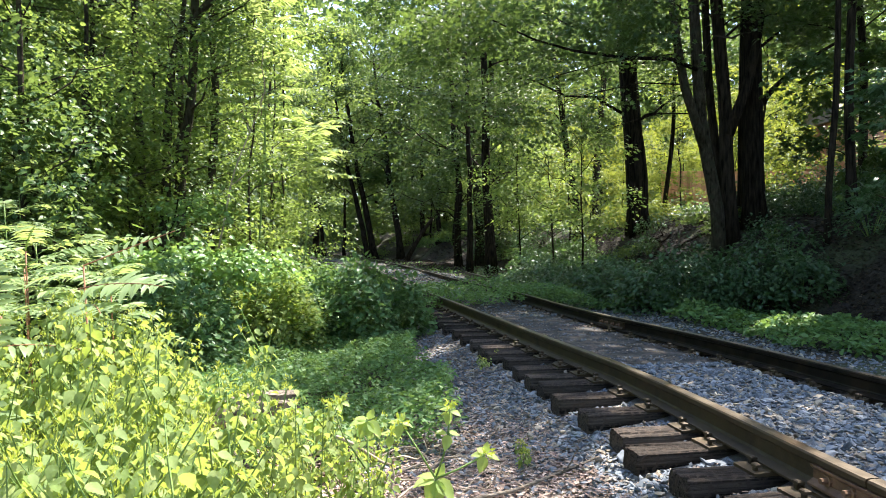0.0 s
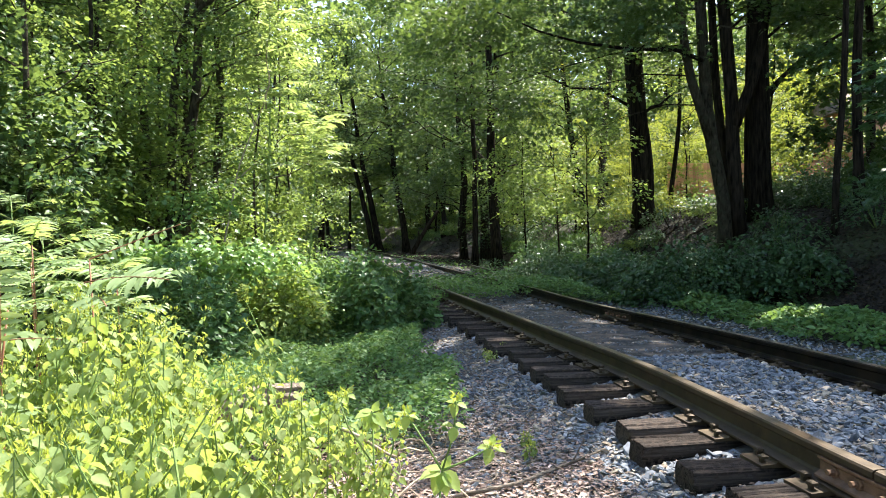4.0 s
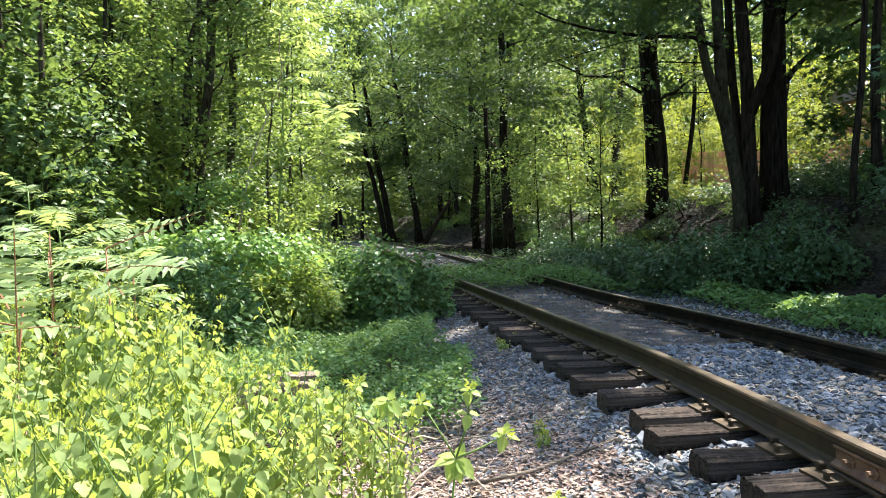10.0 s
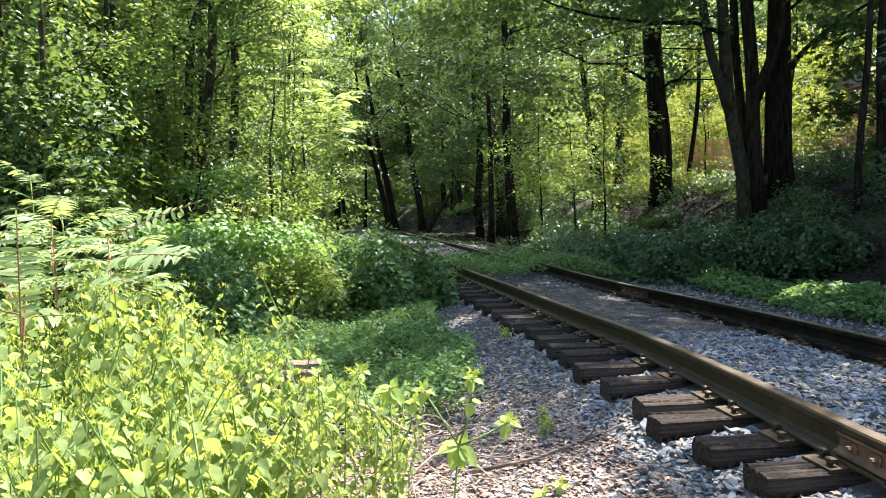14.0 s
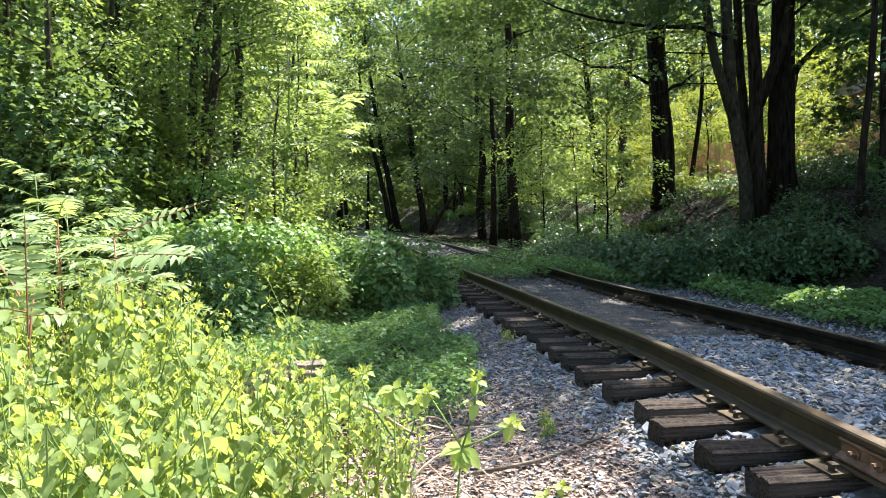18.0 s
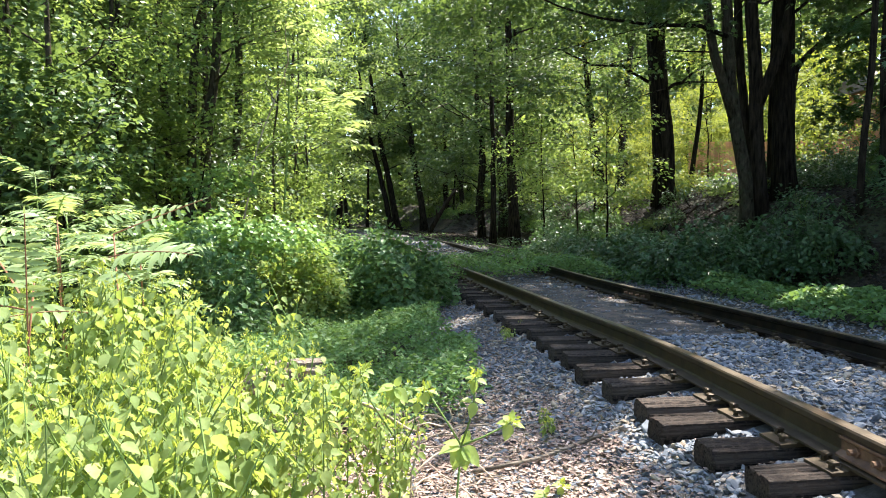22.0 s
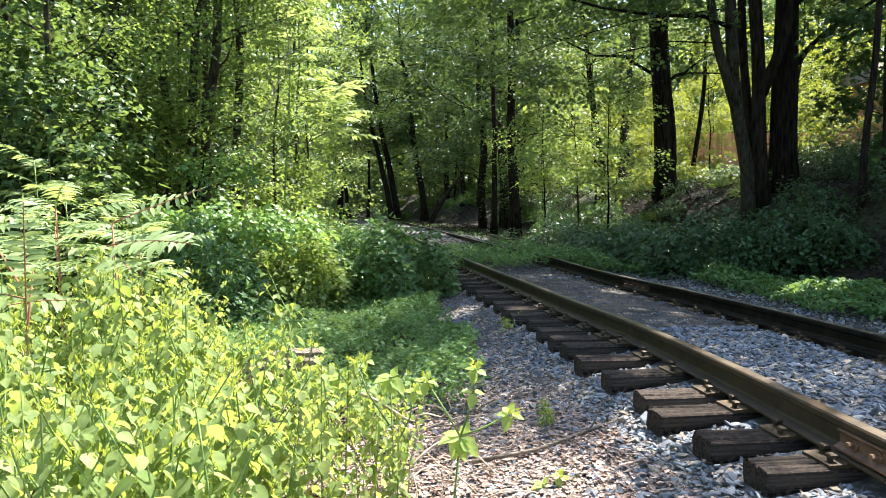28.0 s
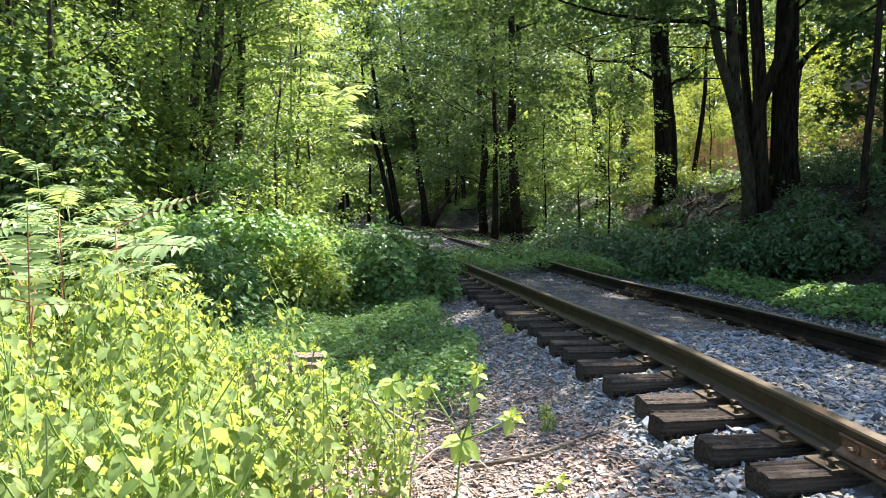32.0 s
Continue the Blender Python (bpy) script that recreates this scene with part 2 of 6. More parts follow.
def mesh_of(name, verts, faces, mats, index=None, smooth=False):
    """A mesh from arrays: verts (n, 3), faces a list of arrays (m, k)."""
    me = bpy.data.meshes.new(name)
    verts = np.asarray(verts, dtype=np.float32)
    faces = [np.asarray(f, dtype=np.int32) for f in faces if len(f)]
    loops = np.concatenate([f.ravel() for f in faces])
    sizes = np.concatenate([np.full(len(f), f.shape[1], dtype=np.int32) for f in faces])
    starts = np.concatenate(([0], np.cumsum(sizes)[:-1])).astype(np.int32)
    me.vertices.add(len(verts))
    me.vertices.foreach_set("co", verts.ravel())
    me.loops.add(len(loops))
    me.loops.foreach_set("vertex_index", loops)
    me.polygons.add(len(sizes))
    me.polygons.foreach_set("loop_start", starts)
    me.polygons.foreach_set("loop_total", sizes)
    for m in mats if isinstance(mats, (list, tuple)) else [mats]:
        me.materials.append(m)
    if index is not None:
        me.polygons.foreach_set("material_index", np.asarray(index, dtype=np.int32))
    me.polygons.foreach_set("use_smooth", np.full(len(sizes), smooth))
    me.update(calc_edges=True)
    return me


def part(name, me, parent=None, label="", at=None):
    ob = new(name, me)
    if at is not None:
        ob.matrix_basis = at
    if parent is not None:
        ob.parent = parent
    return tagged(ob, label)


def thing(name, at, label, category, group="", kind=""):
    ob = new(name)
    ob.empty_display_size = 0.1
    ob.matrix_basis = at
    return tagged(ob, label, category, group, kind)


def unit(v):
    return v / np.maximum(np.linalg.norm(v, axis=-1, keepdims=True), 1e-9)


def frames(axis, normal):
    """Bases (n, 3, 3): columns side, axis, normal."""
    a = unit(axis)
    s = unit(np.cross(a, normal))
    return np.stack([s, a, np.cross(s, a)], axis=-1)


def scatter(template, basis, place, size):
    """Copies of a template (verts, faces) as arrays."""
    tv, tf = template
    v = np.einsum("nij,vj->nvi", basis, tv) * np.asarray(size).reshape(-1, 1, 1) + place[:, None, :]
    off = (np.arange(len(place)) * len(tv))[:, None, None]
    return v.reshape(-1, 3), [(f[None] + off).reshape(-1, f.shape[1]) for f in tf]


def joined(pieces):
    verts, faces, n = [], [], 0
    for v, fs in pieces:
        verts.append(v)
        faces += [f + n for f in fs]
        n += len(v)
    return np.concatenate(verts), faces


def box(size):
    x, y, z = (q / 2 for q in size)
    v = np.array([[a * x, b * y, c * z] for a in (-1, 1) for b in (-1, 1) for c in (-1, 1)])
    return v, [np.array([[0, 1, 3, 2], [4, 6, 7, 5], [0, 4, 5, 1], [2, 3, 7, 6], [0, 2, 6, 4], [1, 5, 7, 3]])]


def tube(points, radii, sides=7, wobble=0.0, caps=True):
    p = np.asarray(points, float)
    r = np.broadcast_to(np.asarray(radii, float), (len(p),))
    d = unit(np.gradient(p, axis=0))
    ref = np.where(np.abs(d[:, 2:3]) > 0.8, np.array([[1.0, 0, 0]]), np.array([[0, 0, 1.0]]))
    if np.abs(d[:, 2]).mean() > 0.6:
        ref = np.tile([1.0, 0.13, 0], (len(p), 1))
    s = unit(np.cross(d, ref))
    u = np.cross(s, d)
    a = np.linspace(0, 2 * math.pi, sides, endpoint=False)
    k = 1 + wobble * rng.standard_normal((len(p), sides, 1))
    ring = p[:, None] + r[:, None, None] * k * (np.cos(a)[None, :, None] * s[:, None] + np.sin(a)[None, :, None] * u[:, None])
    i = np.arange(len(p) - 1)[:, None] * sides
    j = np.arange(sides)[None]
    q = np.stack([i + j, i + (j + 1) % sides, i + sides + (j + 1) % sides, i + sides + j], -1).reshape(-1, 4)
    fs = [q]
    if caps:
        fs.append(np.arange(sides)[None, ::-1])
        fs.append(np.arange(sides)[None] + (len(p) - 1) * sides)
    return ring.reshape(-1, 3), fs


KITE = (np.array([[0, 0, 0], [-0.34, 0.42, 0.07], [0, 1, -0.06], [0.34, 0.42, 0.07]]), [np.array([[0, 2, 1], [0, 3, 2]])])
SLIM = (np.array([[0, 0, 0], [-0.15, 0.4, 0.03], [0, 1, -0.05], [0.15, 0.4, 0.03]]), [np.array([[0, 2, 1], [0, 3, 2]])])
OVATE = (np.array([[0, 0, 0], [0, 0.5, 0.0], [0, 1, -0.12], [-0.33, 0.2, 0.06], [-0.3, 0.6, 0.05], [0.33, 0.2, 0.06], [0.3, 0.6, 0.05]]),
         [np.array([[0, 1, 4, 3], [0, 5, 6, 1]]), np.array([[1, 2, 4], [1, 6, 2]])])
LOBED = (np.array([[0, 0, 0], [-0.5, 0.25, 0.03], [-0.22, 0.42, 0.05], [-0.42, 0.75, 0], [-0.12, 0.66, 0.03], [0, 1.05, -0.1], [0.12, 0.66, 0.03], [0.42, 0.75, 0], [0.22, 0.42, 0.05], [0.5, 0.25, 0.03], [0, 0.4, -0.02]]),
         [np.array([[0, 10, 1], [10, 2, 1], [10, 3, 2], [10, 4, 3], [10, 5, 4], [10, 6, 5], [10, 7, 6], [10, 8, 7], [10, 9, 8], [0, 9, 10]])])


# ---- the lie of the land ----
def smooth_table(table, s):
    """Cubic run through (s, value) rows."""
    t = np.array(table, float)
    m = np.gradient(t[:, 1], t[:, 0])
    i = np.clip(np.searchsorted(t[:, 0], s) - 1, 0, len(t) - 2)
    h = t[i + 1, 0] - t[i, 0]
    x = np.clip((s - t[i, 0]) / h, 0, 1)
    return (2 * x**3 - 3 * x**2 + 1) * t[i, 1] + (x**3 - 2 * x**2 + x) * h * m[i] + (3 * x**2 - 2 * x**3) * t[i + 1, 1] + (x**3 - x**2) * h * m[i + 1]


LINE_S = np.arange(-30, 110, 0.1)
turn_s = 0.137 + 0.0015 * LINE_S + 0.00009 * np.clip(LINE_S - 15, 0, 45) ** 2
LINE_X = -np.cumsum(np.sin(turn_s)) * 0.1
LINE_Y = np.cumsum(np.cos(turn_s)) * 0.1
LINE_X += 2.08 - LINE_X[300]
LINE_Y -= LINE_Y[300]
LINE_A = turn_s
NEAR_RAIL = [(-30, 0), (0, -0.05), (2.7, -0.014), (3.9, 0.05), (5.2, 0.083), (6.8, 0.01), (8.4, -0.035), (10.7, -0.11), (17, -0.2), (21, -0.14), (29, 0.03), (41, 0.7), (51, 1.3), (59, 1.0), (110, 0)]
FAR_RAIL = [(-30, 1.505), (0, 1.55), (4.6, 1.605), (5.6, 1.589), (7.4, 1.505), (8.8, 1.4), (10.9, 1.391), (12, 1.43), (17, 1.305), (21, 1.36), (29, 1.53), (41, 2.2), (51, 2.8), (59, 2.5), (110, 1.5)]


def on_line(s, u, z=0.0):
    s = np.asarray(s, float)
    x, y, a = np.interp(s, LINE_S, LINE_X), np.interp(s, LINE_S, LINE_Y), np.interp(s, LINE_S, LINE_A)
    return np.stack(np.broadcast_arrays(x + u * np.cos(a), y + u * np.sin(a), np.asarray(z, float)), -1)


def line_of(x, y):
    """Way along the track s and offset to its right u."""
    x, y = np.asarray(x, float).ravel(), np.asarray(y, float).ravel()
    s, u = np.empty(len(x)), np.empty(len(x))
    cx, cy, ca, cs = LINE_X[::5], LINE_Y[::5], LINE_A[::5], LINE_S[::5]
    for i in range(0, len(x), 4000):
        k = slice(i, i + 4000)
        j = ((x[k, None] - cx) ** 2 + (y[k, None] - cy) ** 2).argmin(1)
        dx, dy = x[k] - cx[j], y[k] - cy[j]
        s[k] = cs[j] - dx * np.sin(ca[j]) + dy * np.cos(ca[j])
        u[k] = dx * np.cos(ca[j]) + dy * np.sin(ca[j])
    return s, u


def lumps(x, y):
    return (0.5 * np.sin(1.7 * x + 0.6 * y) + 0.5 * np.sin(0.9 * y - 1.3 * x + 2) + 0.35 * np.sin(3.9 * x + 1.1) * np.sin(3.3 * y + 0.4))


def ground_z(x, y):
    x, y = np.asarray(x, float), np.asarray(y, float)
    s, u = line_of(x, y)
    wide = np.interp(s, [14, 30], [2.2, 2.8])
    v = np.where(u > 2.9, np.maximum(u - wide, 2.9), u)
    z = np.interp(v, [-90, -40, -14, -7, -3.5, -1.8, -1.2, -0.62, -0.45, 0, 0.12, 1.4, 1.6, 2.2, 2.9, 3.4, 4.2, 5, 6.5, 9, 14, 40, 90],
                  [5, 2.2, 0.3, -0.3, -0.56, -0.58, -0.48, -0.345, -0.285, -0.225, -0.19, -0.19, -0.215, -0.26, -0.3, 0.05, 0.85, 1.35, 1.72, 2.05, 2.7, 3.6, 6])
    bed = (u > 0.1) & (u < 1.45)
    z = np.where(bed, np.interp(s, [5.2, 6.2], [-0.172, -0.1745]), z)
    far_flat = np.interp(s, [14, 24], [0, 1]) * np.interp(np.abs(u - 2.5), [2.5, 4], [1, 0]) * 0.1
    rough = np.interp(np.abs(u - 0.75), [1.4, 4, 12], [0.004, 0.05, 0.16])
    return z + far_flat + rough * lumps(x, y)


def axis_steps(near_lo, near_hi, step, far):
    core = np.arange(near_lo, near_hi, step)
    grow = step * 1.12 ** np.arange(1, 90)
    out = np.cumsum(grow)
    out = out[out < far]
    return np.concatenate([near_lo - out[::-1], core, near_hi + out])


gx, gy = axis_steps(-5, 8, 0.13, 600), axis_steps(1, 16, 0.14, 700)
mx_, my_ = np.meshgrid(gx, gy, indexing="ij")
gz = ground_z(mx_.ravel(), my_.ravel())
ii = (np.arange(len(gx) - 1)[:, None] * len(gy) + np.arange(len(gy) - 1)[None]).ravel()
quads = np.stack([ii, ii + len(gy), ii + len(gy) + 1, ii + 1], -1)
fs_, fu_ = line_of(mx_.ravel()[ii], my_.ravel()[ii])
bed_face = ((fu_ > -1.15 + 0.2 * lumps(mx_.ravel()[ii] * 2, my_.ravel()[ii] * 2)) & (fu_ < 2.6)).astype(int)
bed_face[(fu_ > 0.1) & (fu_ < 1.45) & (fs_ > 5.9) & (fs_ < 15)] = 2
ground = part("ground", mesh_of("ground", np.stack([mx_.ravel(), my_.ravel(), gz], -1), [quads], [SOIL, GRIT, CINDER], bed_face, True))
tagged(ground, "brown forest soil with a gravel track bed", "ground", kind="structure")


# ---- the track ----
RAIL_SHAPE = np.array([(-0.068, -0.152), (0.068, -0.152), (0.068, -0.142), (0.02, -0.128), (0.009, -0.115), (0.009, -0.055), (0.016, -0.045), (0.035, -0.036), (0.036, -0.012),
                       (0.03, -0.003), (0.018, 0.0), (-0.018, 0.0), (-0.03, -0.003), (-0.036, -0.012), (-0.035, -0.036), (-0.016, -0.045), (-0.009, -0.055), (-0.009, -0.115), (-0.02, -0.128), (-0.068, -0.142)])


def rail_run(s0, s1, table, shape, step=0.2):
    s = np.linspace(s0, s1, max(2, int((s1 - s0) / step)))
    u = smooth_table(table, s)
    p = on_line(s, u)
    d = unit(np.gradient(p, axis=0))
    side = np.stack([d[:, 1], -d[:, 0], 0 * s], -1)
    v = p[:, None] + side[:, None] * shape[None, :, :1] + np.array([0, 0, 1.0]) * shape[None, :, 1:]
    n = len(shape)
    i, j = np.arange(len(s) - 1)[:, None] * n, np.arange(n)[None]
    q = np.stack([i + j, i + (j + 1) % n, i + n + (j + 1) % n, i + n + j], -1).reshape(-1, 4)
    top = np.isin(np.tile(np.arange(n), len(s) - 1), [9, 10, 11])
    return v.reshape(-1, 3), [q, np.arange(n)[None, ::-1], np.arange(n)[None] + (len(s) - 1) * n], np.concatenate([top, [False, False]]).astype(int)


def bolt_mesh():
    v, f = tube([(0, 0, 0), (0, 0, 0.012), (0, 0, 0.0125), (0, 0, 0.04)], [0.024, 0.024, 0.013, 0.013], 6)
    return mesh_of("bolt", v, f, RUST_RED)


BOLT = bolt_mesh()
BAR_SHAPE = np.array([(0.0, -0.12), (0.05, -0.128), (0.05, -0.118), (0.022, -0.1), (0.022, -0.062), (0.036, -0.05), (0.036, -0.04), (0.0, -0.045)])


def rail(table, joints, ends, label, side_mat):
    t = thing("rail", Matrix(), label, "rail", "rails of the track")
    cuts = [ends[0], *joints, ends[1]]
    for a, b in zip(cuts, cuts[1:]):
        v, f, top = rail_run(a + 0.005, b - 0.005, table, RAIL_SHAPE)
        part("rail_length", mesh_of("rail_length", v, f, [side_mat, RAIL_TOP], top), t)
    for j in joints:
        for side in (-1, 1):
            shape = BAR_SHAPE * [side, 1] + [side * 0.009, 0]
            shape = shape if side > 0 else shape[::-1]
            v, f, _ = rail_run(j - 0.32, j + 0.32, table, shape, 0.1)
            bar = part("joint_bar", mesh_of("joint_bar", v, f, RUST_RED if j < 5 else RUST), t, "rust-red bolted joint bar" if j < 5 else "")
            for k in (-0.22, -0.08, 0.08, 0.22):
                p = on_line(j + k, smooth_table(table, np.array([j + k]))[0] + side * 0.031, -0.082)
                a = float(np.interp(j, LINE_S, LINE_A))
                part("bolt", BOLT, bar, at=Matrix.Translation(p) @ Matrix.Rotation(a, 4, "Z") @ Matrix.Rotation(side * math.pi / 2, 4, "Y"))
    return t


rail(NEAR_RAIL, [2.66, 14.0, 26.0, 38.0], (-8, 75), "rusty steel rail with a worn brown top, bolted joint bar", RUST)
rail(FAR_RAIL, [8.5, 20.0, 32.0], (-8, 75), "dark rusty steel rail in shade beside green brush", RUST_SHADED)
SIDING = [(17, 2.62), (20, 2.5), (23, 2.7), (26, 3.0)]
v_, f_, top_ = rail_run(19.2, 22.9, SIDING, RAIL_SHAPE)
stray = thing("loose_rail", Matrix(), "short rusty rail of a lifted siding, half buried", "rail")
part("rail_length", mesh_of("rail_length", v_ - np.array([0, 0, 0.02]), f_, [RUST, RAIL_TOP], top_), stray)

# ties: way along the track, offset of the near end
TIES = [(2.42, -0.455), (2.96, -0.425), (3.34, -0.46), (3.77, -0.505), (4.08, -0.45), (4.56, -0.47), (5.04, -0.495), (5.48, -0.46), (5.8, -0.475), (6.2, -0.47), (6.68, -0.43), (7.08, -0.525), (7.46, -0.5), (7.9, -0.5), (8.4, -0.515), (8.9, -0.515)]
TIES = [(-7.5 + 0.5 * i, -0.52) for i in range(17)] + [(1.0, -0.54), (1.5, -0.52), (2.0, -0.55)] + TIES + [(9.5 + 0.5 * i, -0.54) for i in range(14)]


def tie_mesh(seed):
    """A hewn timber: worn top, split ends, split along the grain."""
    r = np.random.default_rng(seed)
    nx, ny, nz = 30, 13, 6
    length, width, depth = 2.5, 0.185, 0.175
    bm = bmesh.new()
    xs = np.concatenate([[0, 0.012], np.linspace(0.05, length - 0.05, nx - 4), [length - 0.012, length]])
    prof = []
    for k in range(ny):
        prof.append((-width / 2 + width * k / (ny - 1), 0))
    for k in range(1, nz):
        prof.append((width / 2, -depth * k / (nz - 1)))
    for k in range(1, ny):
        prof.append((width / 2 - width * k / (ny - 1), -depth))
    for k in range(1, nz - 1):
        prof.append((-width / 2, -depth + depth * k / (nz - 1)))
    rows, n = [], len(prof)
    split = r.normal(0, 0.0014, n)
    split[r.integers(2, ny - 2, 2)] -= 0.007
    side = r.normal(0, 0.0012, n)
    for i, x in enumerate(xs):
        ring = []
        end = min(x, length - x)
        for k, (y, z) in enumerate(prof):
            near_edge = 0.007 if k in (0, ny - 1) else 0
            shrink = 0.96 if end < 0.005 else 1
            dz = -near_edge + split[k] * (1.6 if end < 0.3 else 0.8) + r.normal(0, 0.0011)
            ring.append(bm.verts.new((x + (r.normal(0, 0.004) if end < 0.02 else 0), y * shrink + side[k] + r.normal(0, 0.0018), z + (dz if z > -0.17 else 0))))
        rows.append(ring)
    for a, b in zip(rows, rows[1:]):
        for k in range(n):
            bm.faces.new((a[k], a[(k + 1) % n], b[(k + 1) % n], b[k]))
    bm.faces.new(rows[0][::-1])
    bm.faces.new(rows[-1])
    bmesh.ops.recalc_face_normals(bm, faces=bm.faces)
    me = bpy.data.meshes.new("timber")
    bm.to_mesh(me)
    bm.free()
    me.materials.append(TIMBER)
    return me


def plate_mesh(mat):
    bm = bmesh.new()
    pts = [(-0.15, 0), (-0.075, 0.004), (-0.07, 0.012), (0.07, 0.012), (0.075, 0.004), (0.15, 0)]
    lo, hi = [], []
    for y in (-0.09, 0.09):
        hi.append([bm.verts.new((x, y, z)) for x, z in pts])
        lo.append([bm.verts.new((x, y, -0.014)) for x, z in pts])
    for k in range(5):
        bm.faces.new((hi[0][k], hi[0][k + 1], hi[1][k + 1], hi[1][k]))
        bm.faces.new((lo[0][k + 1], lo[0][k], lo[1][k], lo[1][k + 1]))
        bm.faces.new((lo[0][k], lo[0][k + 1], hi[0][k + 1], hi[0][k]))
        bm.faces.new((lo[1][k + 1], lo[1][k], hi[1][k], hi[1][k + 1]))
    bm.faces.new((lo[0][0], hi[0][0], hi[1][0], lo[1][0]))
    bm.faces.new((lo[0][5], lo[1][5], hi[1][5], hi[0][5]))
    me = bpy.data.meshes.new("tie_plate")
    bm.to_mesh(me)
    bm.free()
    me.materials.append(mat)
    return me


def spike_mesh():
    bm = bmesh.new()
    rings = [(0.009, 0.009, 0.0, 0), (0.009, 0.009, 0.022, 0), (0.017, 0.02, 0.024, 0.006), (0.016, 0.019, 0.036, 0.006), (0.009, 0.011, 0.041, 0.005)]
    prev = None
    for hx, hy, z, dx in rings:
        ring = [bm.verts.new((dx + a * hx, b * hy, z)) for a, b in ((-1, -1), (1, -1), (1, 1), (-1, 1))]
        if prev:
            for k in range(4):
                bm.faces.new((prev[k], prev[(k + 1) % 4], ring[(k + 1) % 4], ring[k]))
        prev = ring
    bm.faces.new(prev)
    me = bpy.data.meshes.new("spike")
    bm.to_mesh(me)
    bm.free()
    me.materials.append(RUST)
    return me


PLATE, PLATE_RED, SPIKE = plate_mesh(RUST), plate_mesh(RUST_RED), spike_mesh()
TIMBERS = [tie_mesh(40 + i) for i in range(8)]
for i, (s, u0) in enumerate(TIES):
    a = float(np.interp(s, LINE_S, LINE_A)) + float(rng.normal(0, 0.012))
    m = Matrix.Translation(on_line(s, u0, -0.178 + float(rng.normal(0, 0.003)))) @ Matrix.Rotation(a, 4, "Z")
    tie = thing("railway_tie", m, "split black creosoted timber tie with rusty plate" if s < 9.3 else "weathered dark timber tie partly under weeds", "railway tie", "ties under the rails")
    part("timber", TIMBERS[i % 8], tie)
    for table in (NEAR_RAIL, FAR_RAIL):
        du = float(smooth_table(table, np.array([s]))[0]) - u0
        pl = part("tie_plate", PLATE_RED if s < 2.7 else PLATE, tie, "rust-red steel tie plate" if s < 2.7 else "dark rusty steel tie plate", pose(du, 0, 0.0125))
        for dx, dy in ((-0.082, 0.05), (0.082, -0.05), (-0.12, -0.045)):
            part("spike", SPIKE, pl, at=pose(dx, dy, 0.002 if abs(dx) < 0.1 else -0.004, 0, 0, 0 if dx < 0 else 180))


# ---- ballast ----
def stone_shapes(n):
    """Angular chips: flattened, knocked-about lumps with flat facets."""
    g = (1 + 5**0.5) / 2
    v0 = np.array([(-1, g, 0), (1, g, 0), (-1, -g, 0), (1, -g, 0), (0, -1, g), (0, 1, g), (0, -1, -g), (0, 1, -g), (g, 0, -1), (g, 0, 1), (-g, 0, -1), (-g, 0, 1)]) / 3.4
    f0 = np.array([(0, 11, 5), (0, 5, 1), (0, 1, 7), (0, 7, 10), (0, 10, 11), (1, 5, 9), (5, 11, 4), (11, 10, 2), (10, 7, 6), (7, 1, 8), (3, 9, 4), (3, 4, 2), (3, 2, 6), (3, 6, 8), (3, 8, 9), (4, 9, 5), (2, 4, 11), (6, 2, 10), (8, 6, 7), (9, 8, 1)])
    out = []
    for k in range(n):
        v = v0 * rng.uniform(0.62, 1.3, (12, 1)) + rng.normal(0, 0.06, v0.shape)
        v *= np.array([rng.uniform(1.0, 1.5), rng.uniform(0.62, 0.95), rng.uniform(0.32, 0.6)])
        v[:, 2] = np.clip(v[:, 2], -0.22, rng.uniform(0.13, 0.25))
        v[:, 0] += 0.35 * rng.normal() * v[:, 1]
        out.append((v, [f0]))
    return out


STONES = stone_shapes(14)


def random_turns(n, tilt=0.5):
    z = unit(np.stack([rng.normal(0, tilt, n), rng.normal(0, tilt, n), np.ones(n)], -1))
    a = rng.uniform(0, 2 * math.pi, n)
    return frames(np.stack([np.cos(a), np.sin(a), 0 * a], -1), z)


def stone_field(n, s_range, u_range, size_lo, size_hi, lift=0.25):
    s = rng.uniform(*s_range, n)
    u = rng.uniform(*u_range, n)
    p = on_line(s, u)
    size = rng.uniform(size_lo, size_hi, n) * rng.choice([0.5, 0.7, 0.85, 1.0, 1.35], n)
    p[:, 2] = ground_z(p[:, 0], p[:, 1]) + lift * size * rng.uniform(0.2, 1, n)
    du = np.minimum(np.abs(u - smooth_table(NEAR_RAIL, s)), np.abs(u - smooth_table(FAR_RAIL, s)))
    ok = du > 0.06
    for ts, tu in TIES:
        ok &= ~((np.abs(s - ts) < 0.115) & (u > tu - 0.01) & ((u < 0.12) | ((s > 5.8) & (u < 1.5)) | (u > 5)) )
    return p[ok], size[ok]


bed = thing("ballast_bed", Matrix(), "loose grey slate ballast around the ties", "gravel", kind="stuff")
